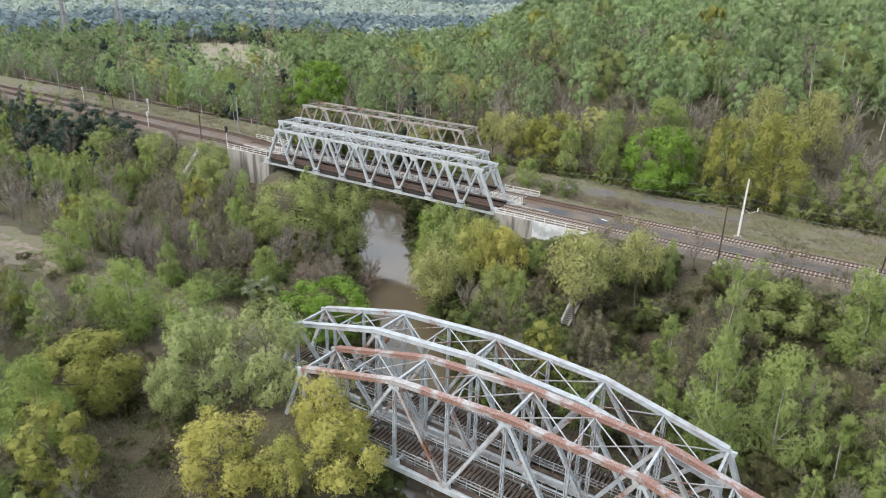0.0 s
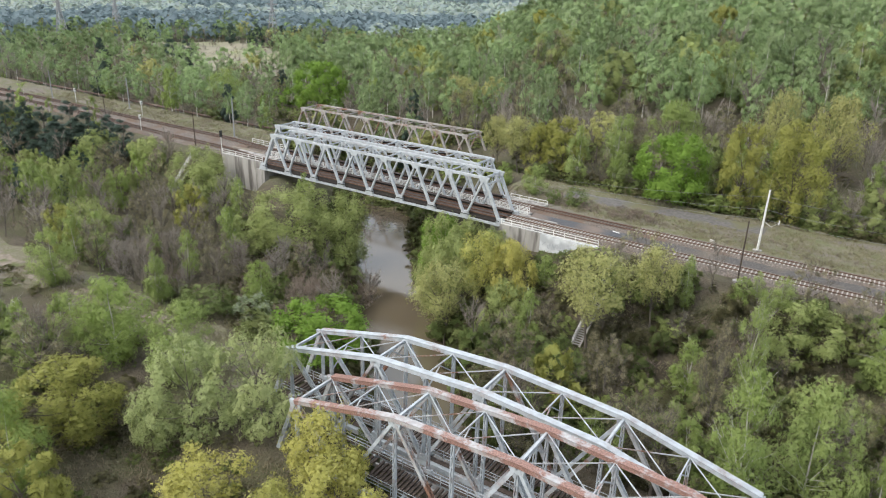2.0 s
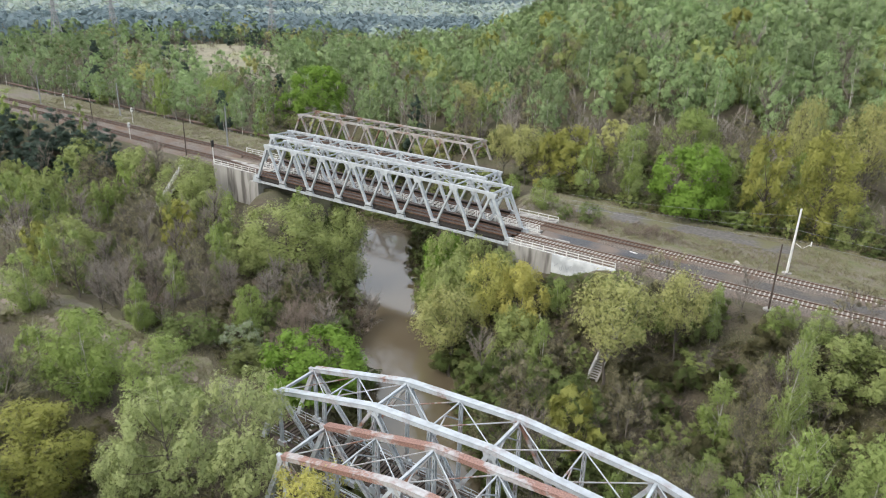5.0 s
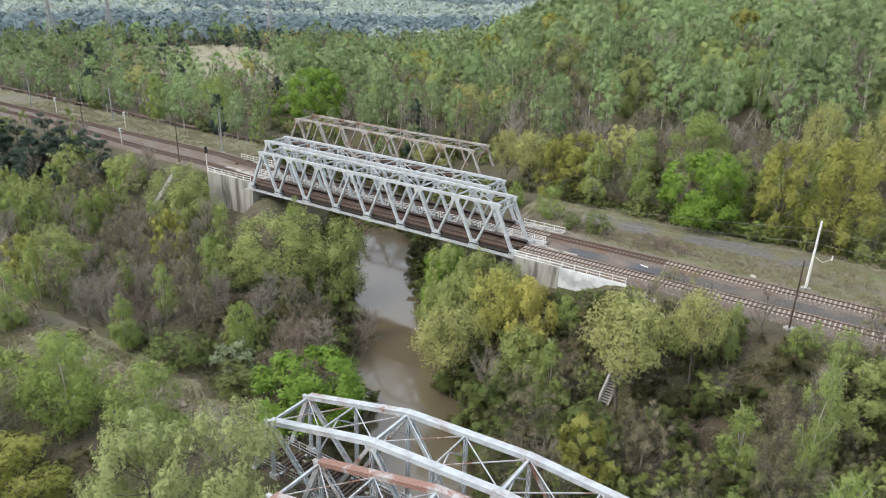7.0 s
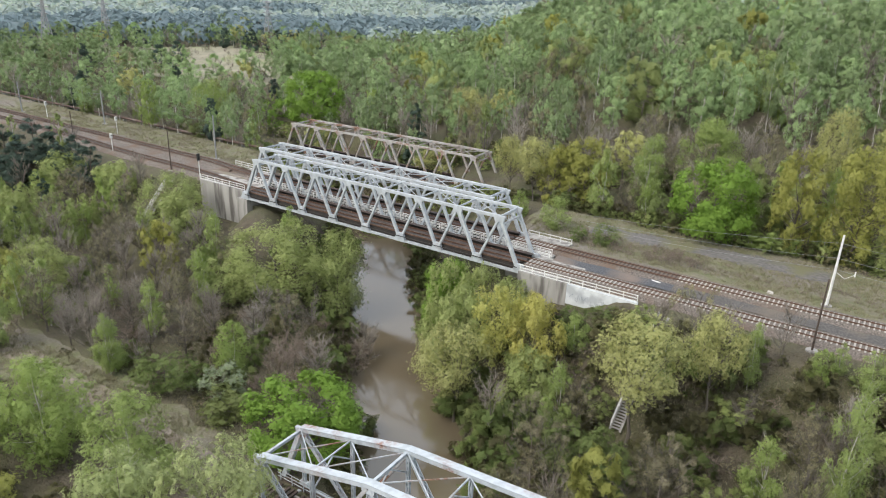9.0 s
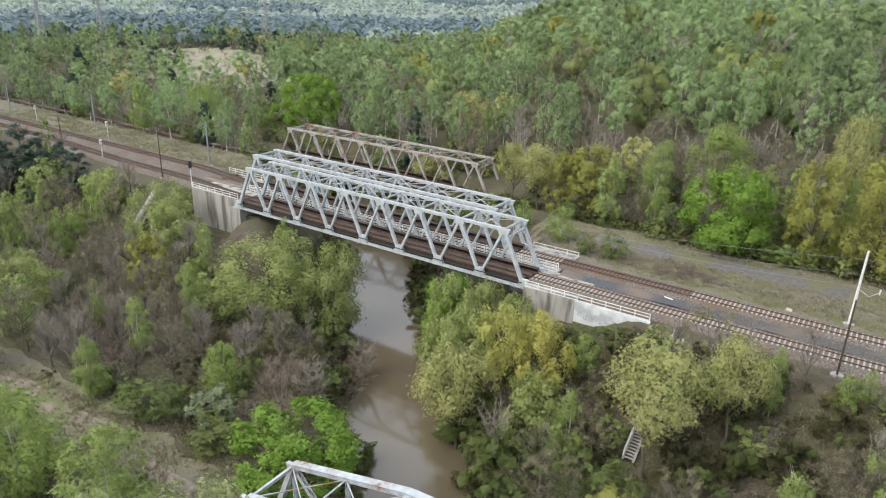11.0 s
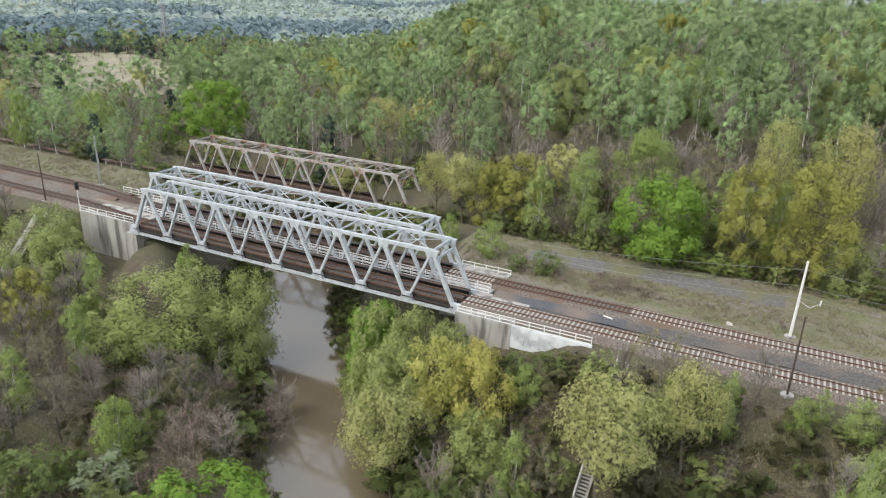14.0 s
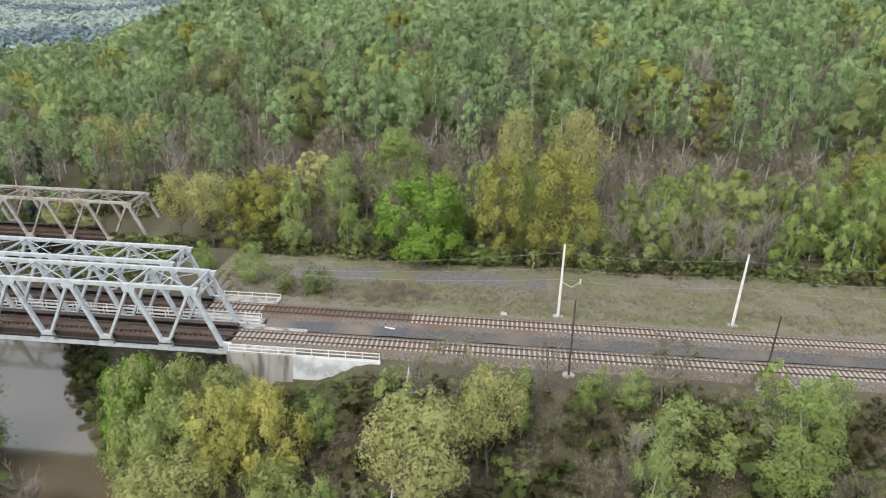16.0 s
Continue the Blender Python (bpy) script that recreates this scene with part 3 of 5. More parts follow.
def arched_bridge(label, x0, y0, width, steel, chord_steel):
    """A disused truss bridge with a polygonal upper chord and laced members."""
    br = thing("arched_truss_bridge", label, "railway bridge", "disused bridges", (x0, y0, -9.6))
    P = 6.44
    worn = "worn_steel"
    rise = [(3.0 + P * i, 7.35 + (0, 1.63, 3.2, 3.62, 4.0, 3.62, 3.2, 1.63, 0)[i] * 0.965) for i in range(9)]
    L = 6.0 + 8 * P
    up = [i * P + 3.0 for i in range(9)]
    for s in (0.0, width):
        for i in range(0, 8, 2):
            c = Geo().bar((rise[i][0], s, rise[i][1]), (rise[i + 2][0], s, rise[i + 2][1]), 0.62, 0.5)
            c.bar((rise[i][0], s, rise[i][1] + 0.27), (rise[i + 2][0], s, rise[i + 2][1] + 0.27), 0.78, 0.04)
            part("top_chord", c, chord_steel, br)
        for a, t in (((0, s, 0), (rise[0][0], s, rise[0][1])), ((L, s, 0), (rise[8][0], s, rise[8][1]))):
            part("end_post", Geo().laced(a, t, 0.5, 0.6, (0, 0, 1), 0.12, 0.5), steel, br)
        part("bottom_chord", Geo().bar((-0.4, s, 0), (L + 0.4, s, 0), 0.5, 0.6), steel, br)
        for i in range(9):
            part("post", Geo().laced((up[i], s, 0.2), (up[i], s, rise[i][1] - 0.2), 0.3, 0.34), steel, br)
            for j in (i - 1, i + 1):
                if i % 2 == 0 and 0 <= j <= 8:
                    part("diagonal", Geo().laced((rise[i][0], s, rise[i][1] - 0.2), (up[j], s, 0.2), 0.34, 0.46, (0, 0, 1), 0.09, 0.42), worn if random.random() < 0.4 else steel, br)
            if i % 2 == 0:
                q = [(up[i] - 0.8, rise[i][1]), (up[i] - 0.6, rise[i][1] - 0.9), (up[i] + 0.6, rise[i][1] - 0.9), (up[i] + 0.8, rise[i][1])]
                part("gusset", Geo().hexa([(x, s - 0.2, z) for x, z in q], [(x, s + 0.2, z) for x, z in q]), steel, br)
            q = [(up[i] - 0.7, 0.2), (up[i] + 0.7, 0.2), (up[i] + 0.5, 1.0), (up[i] - 0.5, 1.0)]
            part("gusset", Geo().hexa([(x, s - 0.2, z) for x, z in q], [(x, s + 0.2, z) for x, z in q]), steel, br)
    for i in range(9):
        x, z = rise[i]
        part("top_strut", Geo().laced((x, 0.3, z - 0.15), (x, width - 0.3, z - 0.15), 0.25, 0.3, (1, 0, 0)) if i % 2 == 0 else
             Geo().bar((x, 0.3, z - 0.1), (x, width - 0.3, z - 0.1), 0.12, 0.14, (1, 0, 0)), steel, br)
        if i < 8:
            x2, z2 = rise[i + 1]
            part("top_brace", Geo().bar((x, 0.2, z - 0.1), (x2, width - 0.2, z2 - 0.1), 0.09, 0.09, (0, 0, 1)), worn, br)
            part("top_brace", Geo().bar((x, width - 0.2, z - 0.1), (x2, 0.2, z2 - 0.1), 0.09, 0.09, (0, 0, 1)), steel, br)
        if 0 < i < 8:
            # sway frames between the posts
            zz = max(5.6, z - 2.2)
            part("sway_brace", Geo().bar((x, 0.2, zz), (x, width / 2, z - 0.3), 0.12, 0.12, (1, 0, 0)).bar((x, width - 0.2, zz), (x, width / 2, z - 0.3), 0.12, 0.12, (1, 0, 0)), steel, br)
    for i in range(9):
        part("floor_beam", Geo().box(up[i] - 0.15, up[i] + 0.15, 0.2, width - 0.2, -0.3, 0.45), steel, br)
    mid = width / 2
    for s in (-0.9, 0.9):
        part("stringer", Geo().box(0, L, mid + s - 0.12, mid + s + 0.12, 0.1, 0.6), "grey_rust_steel", br)
    wood = Geo().box(-0.13, 0.13, -1.35, 1.35, -0.1, 0.12).mesh("sleeper", M["old_wood"])
    for i in range(int(L / 0.5)):
        if random.random() < 0.04:
            continue
        ob = part("sleeper", wood, "", br)
        ob.location = (0.3 + i * 0.5, mid + random.uniform(-0.12, 0.12), 0.72)
        ob.rotation_euler = (0, 0, random.uniform(-0.05, 0.05))
    for s in (0.45, width - 0.45):
        o = 0.35 if s < 1 else -0.35
        part("walkway", Geo().box(0, L, s - 0.3, s + 0.3, 0.42, 0.48), "old_wood", br, "dark weathered plank walkway")
        for k, z in enumerate((0.85, 1.25, 1.65)):
            part("handrail", Geo().bar((0, s + o, z), (L, s + o, z), 0.05, 0.05), steel, br)
        for i in range(int(L / 1.6)):
            part("handrail_post", Geo().bar((0.4 + i * 1.6, s + o, 0.42), (0.4 + i * 1.6, s + o, 1.67), 0.06, 0.06), steel, br)
    return br


arched_bridge("disused white arched truss bridge with laced members and worn paint", 52.2, -51.2, 5.45, "old_white_steel", "old_white_steel")
arched_bridge("disused arched truss bridge with rust-red upper chords", 60.5, -58.76, 5.75, "old_white_steel", "rusty_steel")


# ---- abutments, walls and railings ----
def block(name, geo, mat, label):
    return tagged(new(name, geo.mesh(name, M[mat])), label, "abutment", kind="structure")


block("abutment", Geo().box(-17.6, -5.5, 0.85, 6.2, -16, -0.25).box(-5.496, -2.9, -0.4, 6.2, -16, -1.45).box(-5.496, -4.3, 0.85, 6.2, -1.446, -0.25), "concrete", "stained grey concrete bridge abutment")
block("abutment", Geo().box(-21, -10.3, 6.24, 14.2, -16, -0.85), "concrete", "stained grey concrete bridge abutment")
block("abutment", Geo().box(55.3, 63, -1.35, 6.2, -16, -0.45), "concrete", "stained grey concrete bridge abutment")
block("abutment", Geo().box(49.3, 57, 6.24, 14.2, -16, -0.45), "concrete", "stained grey concrete bridge abutment")
block("abutment", Geo().hexa([(63.004, -1.3, -8), (73.2, -1.3, -5), (73.2, -0.9, -5), (63.004, -0.9, -8)], [(63.004, -1.3, -0.5), (73.2, -1.3, -0.5), (73.2, -0.9, -0.5), (63.004, -0.9, -0.5)]), "white_wall", "whitewashed wing wall with faint scribbles")
block("abutment", Geo().box(-46, -37.2, 41.5, 50, -16, -5.5), "concrete", "old concrete bridge abutment")
block("abutment", Geo().box(25.5, 34, 41.5, 50, -16, -5.5), "concrete", "old concrete bridge abutment")
block("abutment", Geo().box(44.5, 52.7, -52, -45, -16, -9.95), "concrete", "old concrete bridge abutment")
block("abutment", Geo().box(53, 60.6, -59.6, -52.1, -16, -9.95), "concrete", "old concrete bridge abutment")
block("abutment", Geo().box(109.6, 118, -52.0, -45, -16, -9.95), "concrete", "old concrete bridge abutment")
block("abutment", Geo().box(118.0, 126, -59.6, -52.1, -16, -9.95), "concrete", "old concrete bridge abutment")


def railing(x0, x1, y, z, rows=3, height=1.1, pitch=2.0, mat="white_paint"):
    f = thing("railing", "white painted steel railing on the bridge approach", "railing", "railings", (x0, y, z))
    n = max(1, round((x1 - x0) / pitch))
    post = Geo().bar((0, 0, 0), (0, 0, height), 0.09, 0.09).mesh("post", M[mat])
    for i in range(n + 1):
        part("post", post, "", f).location = ((x1 - x0) * i / n, 0, 0)
    for k in range(rows):
        zz = height - 0.06 - k * (height - 0.25) / max(1, rows - 1)
        part("rail", Geo().bar((0, -0.05, zz), (x1 - x0, -0.05, zz), 0.05, 0.1), mat, f)
    return f


railing(-17.4, -4.8, 0.98, -0.25, 3, 1.15)
railing(55.5, 73.1, -1.12, -0.5, 3, 1.1)
railing(49.3, 57.0, 13.7, -0.85, 3, 1.2)
railing(-22, -10.5, 13.9, -0.85, 3, 1.2)
railing(-8, 56.8, 6.05, -0.5, 3, 1.25)
railing(-8, 56.8, 6.75, -0.5, 3, 1.25)


# ---- masts, signals, wires ----
def mast(x, y, height, mat, label, lean=0.0, arm=0):
    z = gz(x, y)
    m_ = thing("mast", label, "mast", "line masts", (x, y, z))
    part("footing", Geo().tube([(0, 0, -0.3), (0, 0, 0.18)], [0.75, 0.7], 10), "concrete", m_, "round concrete footing")
    part("pole", Geo().tube([(0, 0, 0), (lean, 0, height)], [0.13, 0.09] if mat == "old_wood" else [0.2, 0.13], 10), mat, m_)
    if arm:
        zt = height * 0.5
        part("arm", Geo().tube([(lean * 0.5, 0, zt), (arm * 0.9, -0.4, zt - 0.6), (arm * 1.6, -0.6, zt + 0.3)], [0.035] * 3, 5), "white_paint", m_, "thin bent bracket")
        part("insulator", Geo().tube([(arm * 1.6, -0.6, zt), (arm * 1.6, -0.6, zt + 0.7)], [0.09, 0.09], 8), "white_paint", m_, "white insulator")
    return m_


W_MAST, D_MAST = "slender white concrete line mast with a dark foot", "dark weathered steel line mast beside the track"
mast(94.1, 14.2, 10.2, "white_paint", W_MAST, 0.1, 1.5)
mast(116.5, 14.6, 10.0, "white_paint", W_MAST, 0.5)
mast(140.0, 14.6, 10.0, "white_paint", W_MAST)
mast(94.4, -0.9, 9.3, "old_wood", D_MAST)
mast(115.2, -1.2, 9.0, "old_wood", D_MAST, 0.5)
mast(138.0, -1.2, 9.0, "old_wood", D_MAST)
mast(-29.3, 14.7, 9.8, "galvanised", "grey concrete line mast beside the track")
mast(-82.0, 21.5, 9.0, "galvanised", "grey concrete line mast beside the track")
mast(-112.0, 15.5, 8.5, "galvanised", "grey concrete line mast beside the track")
mast(-28.6, 2.4, 8.8, "old_wood", D_MAST)
mast(-60.0, 0.2, 8.8, "old_wood", D_MAST)


def signal(x, y, height, board):
    s = thing("railway_signal", "railway signal on a white post", "signal", "signals", (x, y, gz(x, y)))
    part("post", Geo().tube([(0, 0, 0), (0, 0, height)], [0.09, 0.08], 8), "white_paint", s)
    part("head", Geo().box(-0.16, 0.16, -0.28, 0.28, height - 0.1, height + board), "black_paint" if board > 1 else "white_paint", s, "signal head with a hood")
    hood = Geo().tube([(0.16, 0, height + board * 0.6), (0.5, 0, height + board * 0.6)], [0.12, 0.12], 8)
    part("lamp_hood", hood, "black_paint", s, "black lamp hood")
    return s


signal(-18.2, 1.4, 4.2, 1.3)
signal(-50.8, 3.6, 3.6, 0.9)
signal(-69.5, 17.0, 3.4, 0.9)
signal(-101.5, 16.8, 3.4, 0.9)


def wire(points, r=0.018):
    w_ = thing("overhead_wire", "thin grey overhead line wire between masts", "wire", "line wires", points[0])
    o = Vector(points[0])
    out = []
    for a, b_ in zip(points, points[1:]):
        for i in range(8):
            p = Vector(a).lerp(Vector(b_), i / 8)
            p.z -= 0.5 * 4 * (i / 8) * (1 - i / 8)
            out.append(p - o)
    out.append(Vector(points[-1]) - o)
    part("strand", Geo().tube(out, [r] * len(out), 4), "galvanised", w_)


for z in (8.3, 6.2, 4.6):
    wire([(58, 16.0, z * 0.5), (94.1, 14.2, z), (116.5, 14.6, z), (140, 14.6, z), (200, 14.6, z)])
wire([(-29.3, 14.7, 7.5), (-82, 21.5, 7.0), (-112, 15.5, 6.5)])


def pylon(x, y, height):
    z = gz(x, y)
    p = thing("pylon", "grey lattice power pylon far beyond the woods", "pylon", "pylons", (x, y, z))
    w0, w1, r = height * 0.11, height * 0.018, height * 0.006
    corners = ((-1, -1), (1, -1), (1, 1), (-1, 1))

    def at(c, k):
        wd = w0 + (w1 - w0) * min(1, k / 0.8) if k < 0.8 else w1
        return (c[0] * wd, c[1] * wd, height * k)
    for c in corners:
        part("leg", Geo().bar(at(c, 0), at(c, 0.8), r * 2, r * 2).bar(at(c, 0.8), at(c, 1), r * 2, r * 2), "galvanised", p)
    lace = Geo()
    ks = [0.8 * (1 - (1 - i / 8) ** 1.3) for i in range(9)]
    for a, b_ in zip(ks, ks[1:]):
        for i in range(4):
            c, d = corners[i], corners[(i + 1) % 4]
            lace.bar(at(c, a), at(d, b_), r, r).bar(at(d, a), at(c, b_), r, r)
    part("lacing", lace, "galvanised", p)
    for k, half in ((0.74, 0.16), (0.86, 0.2), (0.97, 0.13)):
        arm = Geo()
        for s in (-1, 1):
            arm.bar((0, 0, height * k), (s * half * height, 0, height * k), r * 2, r * 2).bar((0, 0, height * (k + 0.03)), (s * half * height, 0, height * k), r, r)
        part("cross_arm", arm, "galvanised", p)


pylon(-300, 128, 29)
pylon(-321, 176, 28)
pylon(-262, 252, 28)
pylon(-345, 112, 24)


# ---- steps down the embankment ----
def stairway(x, y, n, dy, dz, label, turn=0.0):
    s = thing("stairway", label, "stairs", "embankment steps", (x, y, gz(x, y) + 0.1))
    s.rotation_euler = (0, 0, turn)
    tread = Geo().box(-0.55, 0.55, -0.16, 0.16, -0.05, 0.0).mesh("tread", M["concrete"])
    for i in range(n):
        part("tread", tread, "", s).location = (0, dy * i, dz * i)
    for o in (-0.6, 0.6):
        part("stringer", Geo().bar((o, 0, 0.02), (o, dy * n, dz * n + 0.02), 0.08, 0.25), "concrete", s)
    for z in (0.45, 0.75, 1.05):
        part("handrail", Geo().bar((-0.6, 0, z), (-0.6, dy * n, dz * n + z), 0.06, 0.06), "white_paint", s, "white handrail")
    post = Geo().bar((0, 0, 0), (0, 0, 1.05), 0.07, 0.07).mesh("post", M["white_paint"])
    for i in range(0, n + 1, 6):
        part("post", post, "", s).location = (-0.6, dy * i, dz * i)
    return s


stairway(77.3, -2.8, 44, -0.33, -0.205, "pale concrete steps down the embankment")
stairway(-22.6, -2.4, 34, -0.33, -0.205, "pale concrete steps with a white railing down the embankment", 0.33)


# ---- trees ----
rng = np.random.default_rng(7)


def unit(v):
    return v / (np.linalg.norm(v, axis=-1, keepdims=True) + 1e-9)


def leaves(points, normals, size, r, hang=0.0):
    """One small tuft, a triangle, at each point; hang: how far tufts are drawn out downwards."""
    n = len(points)
    along = r.normal(size=(n, 3)) + np.array((0, 0, -2.2 * hang))
    b_ = unit(np.cross(normals, along))
    a = np.cross(b_, normals)
    s = size * r.uniform(0.65, 1.35, (n, 1))
    long, wide = s * (1 + 0.6 * hang), s / (1 + 0.45 * hang)
    out = np.empty((n, 3, 3))
    out[:, 0] = points + a * long
    out[:, 1] = points - a * long * r.uniform(0.4, 0.8, (n, 1)) + b_ * wide * r.uniform(0.7, 1.1, (n, 1))
    out[:, 2] = points - a * long * r.uniform(0.4, 0.8, (n, 1)) - b_ * wide * r.uniform(0.7, 1.1, (n, 1))
    return out.reshape(-1, 3)


def twigs(starts, ways, lengths, width, r):
    """One long thin sliver for each twig."""
    side = unit(np.cross(ways, r.normal(size=ways.shape))) * width / 2
    out = np.empty((len(starts), 3, 3))
    out[:, 0], out[:, 1], out[:, 2] = starts + side, starts - side, starts + ways * lengths[:, None]
    return out.reshape(-1, 3)


def tri_mesh(name, verts, mat, normals=None):
    """Loose triangles; normals: one for each, for soft shading over the whole crown."""
    n = len(verts) // 3
    me = bpy.data.meshes.new(name)
    me.from_pydata(verts.tolist(), [], np.arange(n * 3).reshape(-1, 3).tolist(), False)
    me.materials.append(mat)
    me.update()
    if normals is not None:
        me.normals_split_custom_set_from_vertices(np.repeat(normals, 3, 0).tolist())
    return me


# leaf colour, crown base, widest at, half width, boughs, bough radius, roundness, cover, droop, bark (all by the tree's height)
KINDS = {
    "willow": ("willow", 0.05, 0.48, 0.46, 30, 0.30, 2.2, 1.5, 0.40, "bark"),
    "yellow": ("yellow", 0.05, 0.50, 0.42, 26, 0.30, 2.0, 1.5, 0.40, "bark"),
    "pale": ("pale", 0.42, 0.70, 0.34, 24, 0.34, 2.0, 1.4, 0.25, "bark"),
    "silver": ("silver", 0.05, 0.46, 0.46, 32, 0.28, 2.2, 1.5, 0.30, "bark"),
    "birch": ("birch", 0.12, 0.40, 0.22, 24, 0.36, 1.6, 1.3, 0.9, "birch_bark"),
    "broad_birch": ("birch", 0.06, 0.42, 0.36, 30, 0.29, 1.7, 1.4, 0.75, "birch_bark"),
    "maple": ("maple", 0.02, 0.42, 0.48, 60, 0.23, 2.3, 2.3, 0.0, "bark"),
    "oak": ("oak", 0.05, 0.50, 0.36, 40, 0.25, 2.0, 1.8, 0.05, "bark"),
    "shrub": ("shrub", 0.0, 0.40, 0.55, 18, 0.36, 2.0, 1.5, 0.1, "bark"),
    "scrub": ("scrub", 0.0, 0.45, 0.55, 18, 0.34, 2.0, 1.1, 0.1, "bark"),
    "pine": ("pine", 0.06, 0.24, 0.26, 34, 0.22, 1.25, 1.9, 0.0, "bark"),
    "budding": ("budding", 0.2, 0.6, 0.32, 26, 0.24, 2.0, 0.6, 0.1, "bark"),
    "crown_tree": ("hill", 0.22, 0.55, 0.26, 20, 0.32, 1.8, 1.4, 0.35, "birch_bark"),
    "tall_birch": ("hill", 0.30, 0.60, 0.22, 18, 0.34, 1.7, 1.3, 0.8, "birch_bark"),
    "blossom": ("blossom", 0.0, 0.5, 0.5, 20, 0.32, 2.0, 1.3, 0.1, "bark"),
}
TWIGGY = {"budding": 0.9, "scrub": 0.25, "pale": 0.12, "oak": 0.15, "yellow": 0.08, "willow": 0.06, "birch": 0.1}


def crown_points(kind, r, count, boughs, bough_size):
    """Places and normals of the tufts: boughs over the crown's outline, sprays over each bough, tufts on each spray."""
    _, base, wide, half, _, bough_r, p, _, droop, _ = KINDS[kind]
    bough_r *= bough_size
    lop = r.uniform(0.8, 1.15, 8) if kind != "maple" else r.uniform(0.95, 1.05, 8)
    mids, rads = [], []
    for i in range(boughs):
        t = (i + 0.5) / boughs
        u = -0.95 + 1.87 * (t if p < 1.5 else t ** 0.9)
        u = float(np.clip(u + r.normal() * 0.05, -0.97, 0.93))
        env = half * max(0.03, 1 - abs(u) ** p) ** (1 / p)
        ang = i * 2.39996 + r.uniform(-0.5, 0.5)
        env *= np.interp((ang % math.tau) / math.tau * 8, range(9), (*lop, lop[0]))
        lr = half * bough_r * r.uniform(0.7, 1.25) * (0.8 if abs(u) > 0.75 else 1)
        q = max(0.0, env - lr * 0.75) * (r.uniform(0.2, 0.6) if i % 5 == 4 else r.uniform(0.85, 1.08))
        z = wide + u * ((1 - wide) if u > 0 else (wide - base))
        mids.append((math.cos(ang) * q, math.sin(ang) * q, min(z, 0.985 - lr * 0.7)))
        rads.append(lr)
    mids, rads = np.array(mids), np.array(rads)
    per = 6
    m = max(boughs, count // per)
    pick = r.choice(boughs, m, p=rads ** 2 / np.sum(rads ** 2))
    c, lr = mids[pick], rads[pick][:, None]
    out = c * np.array((1, 1, 0)) / half
    d = unit(unit(r.normal(size=(m, 3))) + out * (1.2 if p > 2.1 else 0.75) + np.array((0, 0, 0.30)))
    spray = c + d * lr * r.uniform(0.55, 1.12, (m, 1))
    pts = np.repeat(spray, per, 0) + r.normal(size=(m * per, 3)) * np.repeat(lr, per, 0) * 0.21
    pts[:, 2] -= droop * np.abs(r.normal(size=m * per)) * np.repeat(lr[:, 0], per) * 0.7
    nor = unit(np.repeat(d, per, 0) + np.array((0, 0, 0.25)) + r.normal(size=(m * per, 3)) * 0.42)
    keep = pts[:, 2] > 0.01
    soft = unit(np.repeat(d, per, 0) + np.array((0, 0, 0.35)) + r.normal(size=(m * per, 3)) * 0.16)
    return pts[keep], nor[keep], soft[keep], mids


def limbs(r, mids, base, top, bend, thick, stems=1, count=16, sides=6):
    g_ = Geo()
    for s in range(stems):
        off = r.uniform(-0.05, 0.05, 2) * (stems > 1)
        tip = np.array((r.uniform(-bend, bend), r.uniform(-bend, bend), top))
        trunk = [(off[0] * 0.4 + tip[0] * k * k + 0.012 * math.sin(k * 9 + s), off[1] * 0.4 + tip[1] * k * k, top * k) for k in np.linspace(0, 1, 6)]
        rad = [thick * (1.25 if i == 0 else 1) * (1 - 0.85 * i / 5) for i in range(6)]
        trunk[0] = (trunk[0][0], trunk[0][1], -0.06)
        g_.tube(trunk[::1 if sides > 4 else 5], rad[::1 if sides > 4 else 5], sides)
    for m_ in mids[::max(1, len(mids) // max(1, count))][:count]:
        k = np.clip((m_[2] * 0.62), base * 0.6, top * 0.92)
        start = np.array((tip[0] * (k / top) ** 2, tip[1] * (k / top) ** 2, k))
        mid = start * 0.45 + m_ * 0.55 + np.array((0, 0, -0.02))
        g_.tube([start, mid, m_], [thick * 0.4, thick * 0.25, thick * 0.08], 3 if sides < 6 else 4)
    return g_


